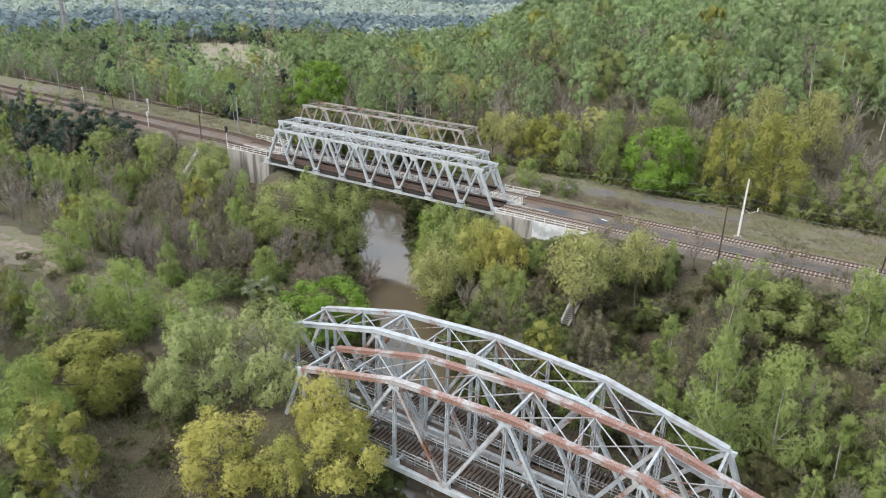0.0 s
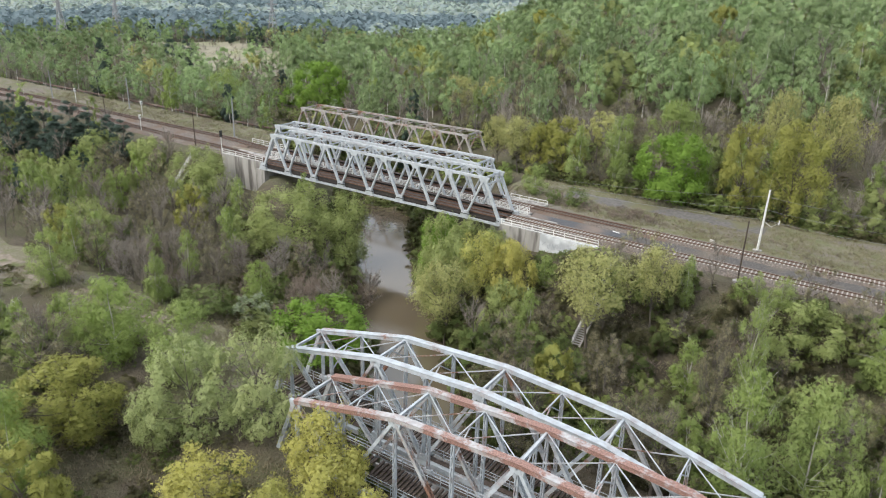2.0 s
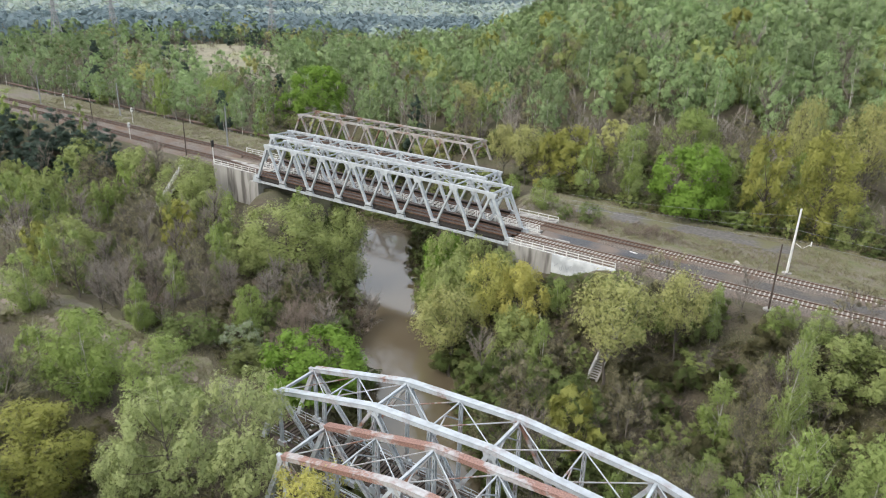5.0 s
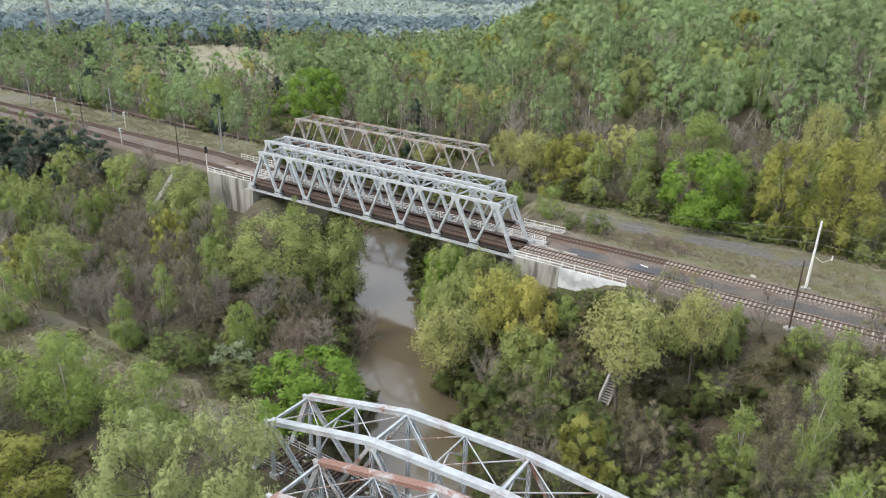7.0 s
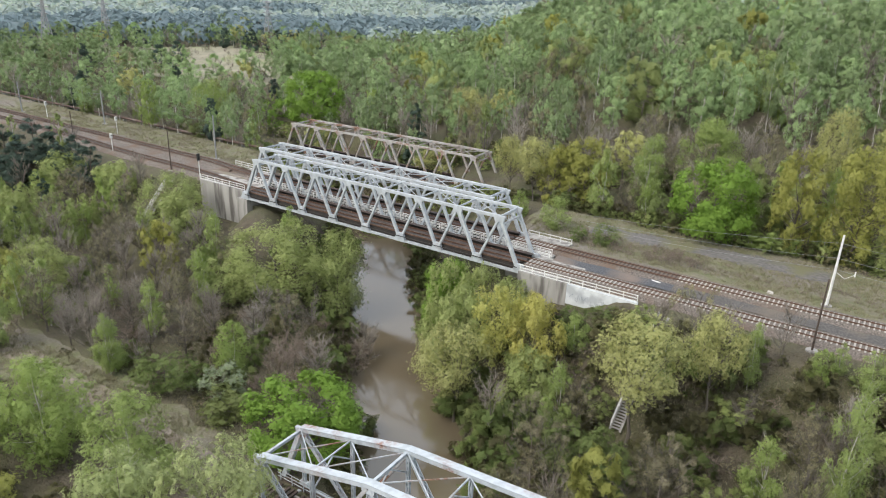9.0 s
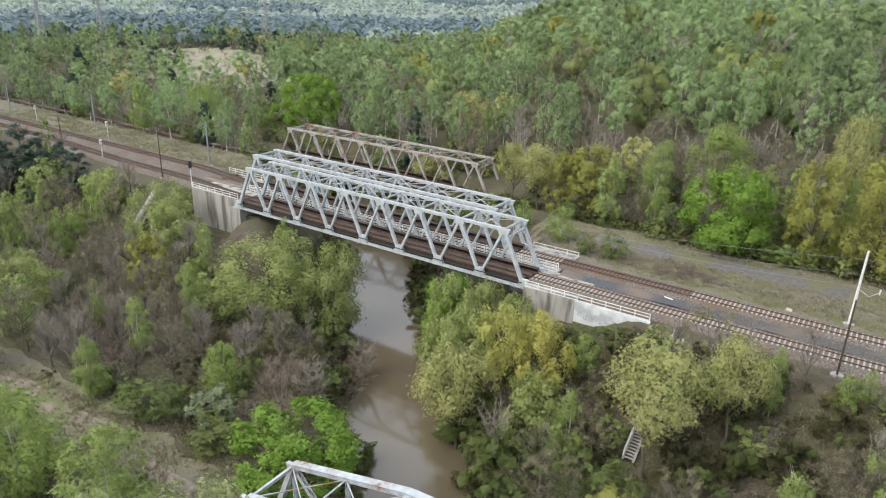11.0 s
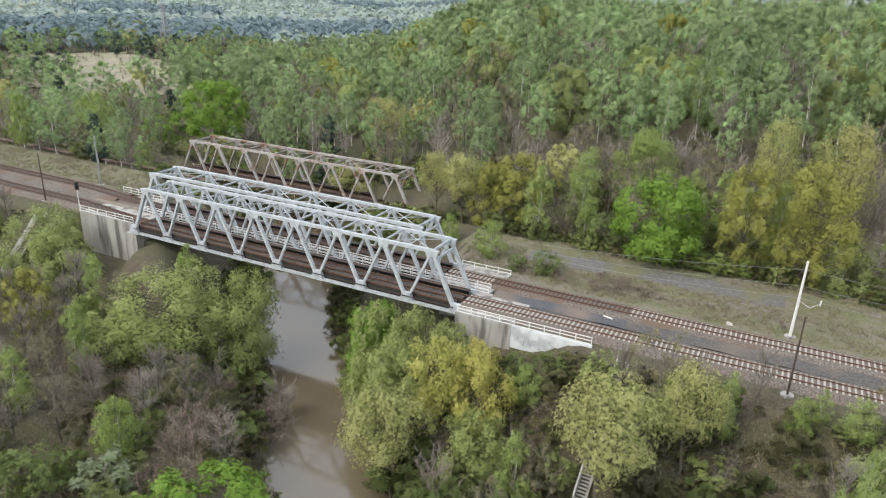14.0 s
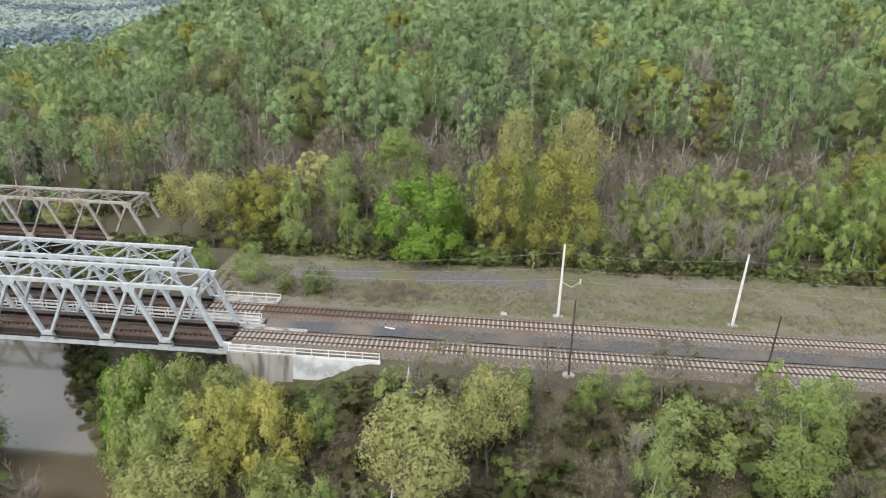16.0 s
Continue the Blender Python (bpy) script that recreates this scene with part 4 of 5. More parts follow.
def tree_model(kind, seed, count, boughs=1.0, arms=16, cover=1.0, bough_size=1.0):
    """Trunk with limbs, and crown, for a tree 1 high; count: tufts."""
    r = np.random.default_rng(seed)
    leaf, base, wide, half, n, _, _, dense, droop, bark = KINDS[kind]
    p, nn, soft, mids = crown_points(kind, r, int(count * min(1.0, 0.4 + dense * 0.45)), max(5, int(n * boughs)), bough_size)
    size = math.sqrt(dense * cover * math.tau * half * (1 - base) / len(p)) * 0.80
    v = leaves(p, nn, size, r, droop)
    birch = bark == "birch_bark"
    trunk = limbs(r, mids, base, 0.88 if birch or kind == "pine" else 0.62, 0.06, 0.010 if birch else 0.016, 1, arms, 6 if arms > 4 else 3)
    if kind in TWIGGY and arms > 2:
        k = int(count * TWIGGY[kind] * 0.3)
        m_ = mids[r.integers(len(mids), size=k)]
        w = unit(m_ * np.array((1, 1, 0)) / half + np.array((0, 0, 0.9)) + r.normal(size=(k, 3)) * 0.45)
        tw = twigs(m_ * np.array((0.8, 0.8, 0.93)) + r.normal(size=(k, 3)) * 0.03, w, r.uniform(0.08, 0.2, k), 0.006 * math.sqrt(1200 / count), r)
        n0 = len(trunk.v)
        trunk.v += [tuple(q) for q in tw]
        trunk.f += [(n0 + 3 * i, n0 + 3 * i + 1, n0 + 3 * i + 2) for i in range(k)]
    return trunk.mesh("trunk", M[bark]), tri_mesh("crown", v, M["leaf_" + leaf], soft)


def bare_model(seed, boughs, count, width, stems=1, spread=0.30, mat="twig", sides=4):
    """A leafless tree: rising limbs that end in plumes of fine twigs."""
    r = np.random.default_rng(seed)
    g_, starts, ways, size = Geo(), [], [], []
    for s in range(stems):
        foot = np.array((*(r.uniform(-0.6, 0.6, 2) * spread * (stems > 1)), -0.05))
        top = foot + np.array((*(r.normal(size=2) * 0.05), 0.72 if stems == 1 else 0.5))
        g_.tube([foot, (foot + top) / 2 + r.normal(size=3) * 0.012, top], [0.016 / stems ** 0.4, 0.010 / stems ** 0.4, 0.004], sides)
        for i in range(boughs):
            k = r.uniform(0.22, 0.98)
            a, reach = i * 2.4 + r.uniform(-0.6, 0.6), spread * r.uniform(0.35, 1.0) * (1.15 - 0.55 * k) / (1 if stems == 1 else 2)
            p0 = foot + (top - foot) * k
            rise = r.uniform(0.16, 0.30) * (1.2 - 0.3 * k)
            p2 = p0 + np.array((math.cos(a) * reach, math.sin(a) * reach, rise))
            p1 = (p0 + p2) / 2 + np.array((0, 0, -0.02))
            if sides > 3:
                g_.tube([p0, p1, p2], [0.005, 0.0035, 0.0015], 3)
            else:
                n0 = len(g_.v)
                g_.v += [tuple(p0 + (0.003, 0, 0)), tuple(p0 - (0.003, 0, 0)), tuple(p2), tuple(p0 + (0, 0.003, 0)), tuple(p0 - (0, 0.003, 0))]
                g_.f += [(n0, n0 + 1, n0 + 2), (n0 + 3, n0 + 4, n0 + 2)]
            t = r.uniform(0.25, 1.0, (count, 1))
            starts.append(np.where(t < 0.5, p0 + (p1 - p0) * t * 2, p1 + (p2 - p1) * (t * 2 - 1)))
            ways.append(unit(unit(p2 - p0) * 0.6 + np.array((0, 0, 0.6)) + r.normal(size=(count, 3)) * 0.6))
            size.append(r.uniform(0.04, 0.14, count))
    v = twigs(np.vstack(starts), np.vstack(ways), np.concatenate(size), width, r)
    v[:, 2] = np.minimum(v[:, 2], 1.0)
    return g_.mesh("trunk", M["bark"]), tri_mesh("crown", v, M[mat])


MODELS = {}
SMALL = ("shrub", "blossom", "scrub")
for k_, kind_ in enumerate(KINDS):
    MODELS[kind_] = [tree_model(kind_, 100 * k_ + i, 2100 if kind_ not in SMALL else 1500, 0.9) for i in range(3)]
    MODELS[kind_ + "_far"] = [tree_model(kind_, 100 * k_ + 50 + i, 1400 if kind_ in ("crown_tree", "tall_birch") else 720 if kind_ not in SMALL else 190, 1.4, 4 if kind_ not in SMALL else 1, 1.0, 0.75) for i in range(3)]
    MODELS[kind_ + "_dist"] = [tree_model(kind_, 100 * k_ + 60 + i, 270 if kind_ not in SMALL else 110, 1.9, 1, 0.95, 0.62) for i in range(4)]
    MODELS[kind_ + "_haze"] = [tree_model(kind_, 100 * k_ + 65 + i, 230, 1.6, 1, 0.95, 0.65) for i in range(4)]
    if kind_ not in ("shrub", "blossom", "pine", "budding", "scrub"):
        MODELS[kind_ + "_full"] = [tree_model(kind_, 100 * k_ + 70 + i, 5600) for i in range(2)]
    if kind_ in ("willow", "maple", "oak", "silver", "broad_birch"):
        MODELS[kind_ + "_big"] = [tree_model(kind_, 100 * k_ + 80 + i, 12500, 1.35) for i in range(2)]
MODELS["bare"] = [bare_model(900 + i, 30, 44, 0.0042) for i in range(4)]
MODELS["bare_far"] = [bare_model(950 + i, 18, 28, 0.006, sides=3) for i in range(4)]
MODELS["bare_haze"] = MODELS["bare_dist"] = [bare_model(955 + i, 10, 18, 0.011, sides=3) for i in range(4)]
MODELS["thicket"] = [bare_model(980 + i, 6, 24, 0.008, 9, 0.5, "red_twig", 3) for i in range(3)]
MODELS["thicket_far"] = [bare_model(990 + i, 4, 9, 0.015, 5, 0.5, "red_twig", 3) for i in range(3)]
MODELS["thicket_dist"] = [bare_model(965 + i, 4, 10, 0.018, 4, 0.5, "red_twig", 3) for i in range(3)]
TREE_LABEL = {
    "willow": "broad willow in fresh olive green leaf", "yellow": "willow in yellow spring leaf and catkins", "pale": "tree in pale yellow spring blossom",
    "silver": "grey-green silvery willow in young leaf", "birch": "slender birch with hanging light green leaves", "maple": "dense round tree in bright green leaf",
    "oak": "tall tree in golden brown young leaf", "shrub": "low green shrub in young leaf", "pine": "dark green pine tree", "scrub": "olive brown scrub in early leaf", "broad_birch": "broad birch with hanging light green leaves", "crown_tree": "slender woodland tree in light green leaf", "tall_birch": "tall birch in light green leaf", "budding": "tree with thin greyish buds in early spring",
    "blossom": "shrub with white spring blossom", "bare": "bare leafless grey tree", "thicket": "bare reddish brown thicket of thin stems"}
PLACED = []


def tree(kind, x, y, height, width, full=False, turn=None, lean=(0, 0)):
    """A tree of that height and crown width with its foot on the ground."""
    models = MODELS[kind + "_full"] if full and kind + "_full" in MODELS else MODELS[kind]
    if full and width > 11 and kind + "_big" in MODELS:
        models = MODELS[kind + "_big"]
    trunk, crown = models[int(rng.integers(len(models)))]
    natural = {"bare": 0.66, "thicket": 1.0}.get(kind) or KINDS[kind][3] * 2
    t = thing("shrub" if kind in ("shrub", "thicket", "blossom", "scrub") else "tree", TREE_LABEL[kind], "shrub" if kind in ("shrub", "thicket", "blossom", "scrub") else "tree", "woodland", (x, y, gz(x, y) - 0.1))
    t.rotation_euler = (*lean, rng.uniform(0, math.tau) if turn is None else turn)
    s = width / natural
    t.scale = (s, s, height)
    part("trunk", trunk, "", t)
    part("crown", crown, "", t)
    PLACED.append((x, y, width * (1.25 if full else 1)))
    if full:  # room in front of a tree that stands free
        PLACED.append((x + 2.2, y - 3.6, width * 0.55))
    return t


# trees that stand out
tree('silver', 51.0, -62.3, 12.0, 9.7, True)
tree('silver', 57.0, -57.7, 12.5, 10.1, True)
tree('silver', 47.5, -65.3, 8.0, 5.7, True)
tree('yellow', 69.3, -61.2, 9.5, 7.9, True)
tree('yellow', 73.0, -63.5, 8.5, 9.0, True)
tree('yellow', 62.8, -70.5, 8.2, 9.5, True)
tree('yellow', 69.4, -68.2, 7.0, 5.0, True)
tree('oak', 39.2, -69.9, 10.0, 12.0, True)
tree('budding', 28.6, -66.6, 10.6, 9.5)
tree('broad_birch', 31.0, -58.5, 12.8, 10.5, True)
tree('broad_birch', 42.2, -77.6, 12.0, 8.3, True)
tree('broad_birch', 41.1, -55.6, 11.0, 9.3, True)
tree('birch', 100.5, -19.0, 17.8, 4.6, True)
tree('broad_birch', 109.5, -34.0, 16.5, 9.5, True)
tree('birch', 104.0, -40.6, 18.0, 7.0, True)
tree('broad_birch', 101.0, -4.6, 5.2, 4.2, True)
tree('broad_birch', 120.0, -6.8, 8.5, 6.5, True)
tree('willow', 104.5, -10.8, 8.5, 10.0, True)
tree('budding', 98.0, -27.0, 12.1, 5.0)
tree('birch', 115.3, -11.8, 14.0, 8.1, True)
tree('shrub', 77.0, -27.5, 7.2, 7.0)
tree('broad_birch', 1.4, -49.9, 10.0, 7.4, True)
tree('shrub', 78.9, -24.8, 6.0, 5.6)
tree('maple', 50.0, -40.6, 8.4, 12.5, True)
tree('willow', 19.5, -14.5, 11.0, 16.5, True)
tree('willow', 25.5, -7.5, 14.8, 11.5, True)
tree('willow', 14.5, -19.0, 8.2, 10.0, True)
tree('willow', -15.0, -7.5, 12.8, 12.5, True)
tree('willow', -8.5, -10.0, 10.8, 10.0, True)
tree('willow', 47.7, -7.4, 14.5, 8.5, True)
tree('yellow', 59.0, -13.7, 11.6, 7.5, True)
tree('pale', 57.5, -21.0, 14.3, 9.5, True)
tree('yellow', 64.2, -13.4, 10.6, 7.0, True)
tree('willow', 53.5, -13.5, 13.6, 9.0, True)
tree('willow', 49.5, -12.0, 12.1, 8.0, True)
tree('willow', 66.0, -18.5, 8.8, 8.0, True)
tree('maple', 46.2, -5.4, 13.0, 7.5, True)
tree('willow', 56.8, -5.2, 6.8, 6.0, True)
tree('yellow', 60.8, -6.5, 6.0, 5.2, True)
tree('willow', 52.0, -6.2, 9.7, 7.0, True)
tree('shrub', 65.5, -4.6, 3.2, 5.0)
tree('shrub', 70.0, -5.0, 2.2, 5.0)
tree('scrub', 74.5, -6.0, 2.0, 5.0)
tree('broad_birch', 68.0, -9.0, 6.0, 4.5, True)
tree('pale', 79.2, -18.7, 16.6, 11.0, True)
tree('pale', 85.9, -12.4, 13.6, 6.8, True)
tree('birch', 89.2, -8.1, 9.0, 2.9, True)
tree('shrub', 29.0, -42.8, 5.0, 8.0)
tree('broad_birch', 31.5, -34.2, 8.0, 5.5, True)
tree('blossom', 34.7, -39.1, 4.5, 6.7)
tree('shrub', 39.5, -42.0, 3.5, 7.5)
tree('birch', 20.5, -44.0, 7.7, 4.2, True)
tree('willow', -13.5, -34.7, 9.2, 11.5, True)
tree('thicket', 39.2, -31.0, 7.0, 9.0)
tree('thicket', 43.0, -35.0, 6.0, 8.0)
tree('thicket', 35.5, -27.0, 7.0, 9.0)
tree('bare', 41.5, -29.0, 9.0, 7.0)
tree('thicket', 37.6, -18.0, 6.5, 10.7)
tree('bare', 37.9, -14.7, 9.0, 7.7)
tree('maple', 73.5, 33.5, 13.4, 13.5, True)
tree('oak', 86.0, 35.5, 18.3, 9.0, True)
tree('oak', 95.0, 34.5, 19.3, 11.5, True)
tree('birch', 90.5, 40.0, 17.7, 6.0, True)
tree('broad_birch', 50.6, 21.1, 6.1, 5.5, True)
tree('broad_birch', 41.5, 25.0, 6.3, 3.9, True)
tree('pale', 37.8, 37.8, 14.0, 9.0, True)
tree('oak', 47.3, 41.0, 14.0, 11.0, True)
tree('birch', 58.5, 43.5, 14.0, 8.0, True)
tree('broad_birch', 64.8, 60.0, 15.0, 11.0, True)
tree('pale', 32.0, 39.0, 13.8, 7.0, True)
tree('oak', 42.5, 38.5, 13.7, 8.0, True)
tree('pale', 5.6, 52.2, 7.5, 13.6, True)
tree('maple', -57.0, 75.8, 16.5, 17.0, True)
tree('maple', -75.0, 76.0, 11.5, 15.7, True)
PLACED += [(-54.0, 64.0, 15.0), (-68.0, 65.0, 15.0), (-47.0, 55.0, 9.0), (-60.0, 54.0, 9.0)]
tree('broad_birch', -73.9, 50.7, 14.0, 12.2, True)
tree('pale', 0.9, 71.6, 13.0, 11.3, True)
tree('shrub', 65.5, 34.5, 6.2, 7.0)
tree('shrub', 60.8, 18.6, 3.8, 4.4)
tree('shrub', 56.5, 17.6, 2.8, 3.4)
tree('oak', 60.0, 104.0, 14.3, 9.0, True)
tree('pale', 88.6, 57.0, 19.9, 8.5, True)
tree('pale', 99.5, 55.0, 21.3, 10.0, True)
tree('birch', 143.8, 57.1, 14.0, 7.4, True)
tree('broad_birch', 151.1, 57.5, 14.0, 9.3, True)
tree('broad_birch', 114.0, 50.4, 12.0, 8.1, True)
tree('broad_birch', 64.9, 108.3, 15.6, 11.0, True)
tree('birch', 72.0, 98.0, 15.9, 9.0, True)
tree('broad_birch', 96.1, -5.7, 5.1, 3.6, True)
tree('budding', 97.5, -16.5, 10.4, 6.0)
tree('broad_birch', 117.1, -9.6, 10.0, 7.7, True)
tree('birch', 97.6, -4.0, 4.5, 2.2, True)
tree('birch', 89.1, -6.0, 6.0, 2.1, True)
tree('oak', 153.6, 63.1, 13.0, 9.7, True)
tree('birch', 56.8, 54.0, 12.0, 6.8, True)
tree('broad_birch', 65.6, 63.6, 14.0, 12.1, True)
tree('pine', -71.1, -10.1, 11.0, 9.2)
tree('pine', -64.3, -7.1, 11.0, 9.7)
tree('pine', -56.2, -7.2, 10.5, 7.9)
tree('pine', -48.0, -7.3, 10.0, 8.3)
tree('pine', -42.1, -7.4, 9.5, 7.4)
tree('pine', -63.4, -11.6, 10.0, 11.1)
tree('pine', -74.6, -12.4, 11.0, 9.3)
tree('pine', -57.6, -9.7, 10.0, 8.7)
tree('pine', -50.9, -9.0, 9.5, 7.0)
tree('pine', -60.5, -13.5, 9.0, 6.6)
tree('broad_birch', -49.4, -13.9, 8.0, 6.9, True)
tree('broad_birch', -39.5, -5.2, 2.6, 7.0, True)
tree('broad_birch', -54.6, -20.0, 8.0, 5.6, True)
tree('birch', 20.5, -44.7, 9.0, 3.2, True)
tree('birch', 25.7, -56.1, 10.0, 5.9, True)



# ---- woodland fill ----
def clear(x, y, gap):
    """Whether a tree may stand here: off the water, the line, the roads and other trees."""
    if bank(x, y) < 7.2 or -3.4 < y < 33.5 - (6.5 if x < 0 else 0):
        return False
    if 41 < y < 50.5 and x < 60:
        return False
    if -50.6 < y < -45.2 and x < 50:
        return False
    if 43 < x < 132 and -62 < y < -43.5:
        return False
    if -295 < x < -140 and abs(y - 192 + 0.3 * (x + 306)) < 36:
        return False
    if 43 < x < 62 and -80 < y < -64 or 30 < x < 50 and -76 < y < -60:
        return False
    if (-26 < x < 12 and -13 < y < 0) or (53 < x < 74 and -9 < y < 0):
        return False
    if -34 < x < 31 and 13 < y < 42:
        return False
    return all((x - a) ** 2 + (y - b_) ** 2 > (gap * 0.5 + c_ * 0.36) ** 2 for a, b_, c_ in PLACED)


def fill(x0, x1, y0, y1, count, mix, gap, hs=(7, 12), into=None):
    """Trees at random over a stretch; into: a list that gathers them for grove()."""
    names, weights = zip(*mix)
    weights = np.array(weights) / sum(weights)
    for _ in range(count):
        x, y = rng.uniform(x0, x1), rng.uniform(y0, y1)
        if not clear(x, y, gap):
            continue
        k = names[int(rng.choice(len(names), p=weights))]
        h = rng.uniform(*hs)
        w_ = h * ({"bare": 0.62}.get(k) or (KINDS[k][3] * 2 if k in KINDS else 1)) * rng.uniform(0.8, 1.1)
        if k in ("shrub", "blossom", "thicket", "scrub"):
            h, w_ = h * 0.42, h * 0.52
        if into is None:
            tree(k, x, y, h, w_)
        else:
            PLACED.append((x, y, w_))
            into.append((k, x, y, h, w_))


def grove(name, label, trees, detail="_far"):
    """Many trees grown together as one mass, with trunks and crowns."""
    slots, v, nv, f, mi, tone, n0 = [], [], [], [], [], [], 0
    for k, x, y, h, w_ in trees:
        models = MODELS.get(k + detail) or MODELS.get(k + "_far") or MODELS[k]
        natural = {"bare": 0.66, "thicket": 1.0}.get(k) or KINDS[k][3] * 2
        a, s = rng.uniform(0, math.tau), w_ / natural
        base, shade = np.array((x, y, gz(x, y) - 0.1)), rng.uniform()
        for me in models[int(rng.integers(len(models)))]:
            if me.name not in CACHE:
                co = np.empty(len(me.vertices) * 3)
                me.vertices.foreach_get("co", co)
                no = np.zeros((len(me.vertices), 3))
                if me.has_custom_normals:
                    cn = np.empty(len(me.loops) * 3, dtype=np.float32)
                    me.corner_normals.foreach_get("vector", cn)
                    no = cn.reshape(-1, 3).astype(float)
                CACHE[me.name] = (co.reshape(-1, 3), [tuple(p.vertices) for p in me.polygons], no)
            co, polys, no = CACHE[me.name]
            m_ = me.materials[0]
            if m_ not in slots:
                slots.append(m_)
            c_, s_ = math.cos(a) * s, math.sin(a) * s
            v.append(np.stack([co[:, 0] * c_ - co[:, 1] * s_, co[:, 0] * s_ + co[:, 1] * c_, co[:, 2] * h], -1) + base)
            nv.append(np.stack([no[:, 0] * math.cos(a) - no[:, 1] * math.sin(a), no[:, 0] * math.sin(a) + no[:, 1] * math.cos(a), no[:, 2]], -1))
            f += [tuple(i + n0 for i in p) for p in polys]
            mi += [slots.index(m_)] * len(polys)
            tone += [shade] * len(co)
            n0 += len(co)
    me = bpy.data.meshes.new(name)
    me.from_pydata(np.vstack(v).tolist(), [], f, False)
    for m_ in slots:
        me.materials.append(m_)
    me.polygons.foreach_set("material_index", mi)
    me.attributes.new("tone", "FLOAT", "POINT").data.foreach_set("value", tone)
    me.update()
    me.normals_split_custom_set_from_vertices(np.vstack(nv).tolist())
    return tagged(new(name, me), label, "woodland", kind="stuff")


CACHE = {}
NEAR_LEFT = (("birch", 2.4), ("bare", 8), ("willow", 0.4), ("budding", 2.5), ("shrub", 1.0), ("thicket", 3), ("oak", 0.3))
RIVERSIDE = (("thicket", 5), ("bare", 3), ("budding", 1), ("scrub", 1))
SLOPE = (("bare", 1.6), ("thicket", 1.6), ("scrub", 4), ("shrub", 2), ("birch", 2.2), ("budding", 4), ("birch", 0.8), ("oak", 0.9))
EDGE = (("oak", 0.5), ("birch", 3.2), ("broad_birch", 1.4), ("willow", 1.2), ("shrub", 1.6), ("bare", 3), ("pale", 0.5), ("budding", 2))
PLAIN = (("tall_birch", 4), ("crown_tree", 3), ("birch", 1.2), ("bare", 4), ("budding", 2), ("pale", 0.7), ("pine", 0.7), ("shrub", 1.2))
HILL = (("tall_birch", 4), ("crown_tree", 5), ("willow", 0.6), ("bare", 1.5), ("budding", 0.9), ("oak", 0.3))
# the nearest as trees of their own
fill(56, 135, -43, -5, 150, SLOPE, 2.2, (8, 12.5))
fill(22, 48, -42, -8, 60, RIVERSIDE, 2.4, (8, 11))
fill(-12, 26, -44, -6, 190, NEAR_LEFT, 1.8, (8, 11.5))
fill(-62, -26, -30, -4, 70, (("birch", 4), ("pine", 3), ("willow", 1.5), ("bare", 1)), 2.6, (7, 10))
fill(5, 62, -90, -60, 50, (("birch", 4), ("willow", 1.5), ("budding", 1.5), ("oak", 1), ("bare", 1)), 3.0, (8, 11))
fill(30, 130, 33.6, 40, 60, EDGE, 2.6, (8, 15))
# the rest as groves
near, low, edge, hill, upper, left = [], [], [], [], [], []
fill(50, 190, -43, -4, 900, SLOPE, 1.5, (6, 11), near)
fill(20, 50, -44, -4, 200, RIVERSIDE, 1.8, (6, 9), near)
fill(-60, 22, -44, -4, 600, NEAR_LEFT, 2.0, (7, 12), near)
fill(-40, 62, -95, -60, 130, NEAR_LEFT, 3.2, (7, 11), near)
for i in range(460):  # dense scrub on the near embankment
    x, y = rng.uniform(50, 170), rng.uniform(-43.5, -5)
    if bank(x, y) > 8.5 and (x - 77) ** 2 + (y + 20) ** 2 > 16 and (x > 75 or y < -8):
        near.append((("scrub", "shrub", "budding", "willow")[int(rng.choice(4, p=(0.5, 0.25, 0.17, 0.08)))], x, y, rng.uniform(2.2, 5.0), rng.uniform(3.0, 5.5)))
for i in range(150):  # and round the old formation
    x, y = rng.uniform(-20, 66), rng.uniform(-95, -61)
    if bank(x, y) > 8.5 and not (42 < x < 63 and -81 < y < -62):
        near.append((("scrub", "shrub", "budding", "willow")[int(rng.choice(4, p=(0.35, 0.25, 0.2, 0.2)))], x, y, rng.uniform(2.0, 4.5), rng.uniform(3.0, 5.5)))
grove("undergrowth_woods", "bare thickets and young trees on the near embankment", near)
for i in range(170):  # shrubs along the water's edge
    y = rng.uniform(-62, 40)
    x = float(river_x(y)) + rng.choice((-1, 1)) * rng.uniform(6.2, 9.5) / 0.72
    low.append(("shrub" if rng.uniform() < 0.7 else "scrub", x, y, rng.uniform(2.5, 4.5), rng.uniform(3.5, 6)))
for i in range(330):  # scrub beside the tracks
    x, y = rng.uniform(55, 190), 15.6 + rng.gamma(2.0, 1.9)
    if y < 23:
        low.append(("thicket", x, y, rng.uniform(0.4, 1.1), rng.uniform(1.2, 2.8)))
for i in range(150):
    low.append(("thicket", rng.uniform(-150, -12), rng.uniform(15.5, 26), rng.uniform(0.4, 1.1), rng.uniform(1.2, 2.6)))
for i in range(70):  # a bare brown thicket by the bridge end
    low.append(("thicket", rng.uniform(56, 76), rng.uniform(15.5, 22), rng.uniform(1.2, 2.3), rng.uniform(2.2, 3.8)))
for i in range(150):  # low growth between the line and the old bridge
    low.append((("shrub", "scrub", "willow")[i % 3], rng.uniform(-30, 36), rng.uniform(27, 40.5), rng.uniform(1.5, 3.4), rng.uniform(3, 6)))
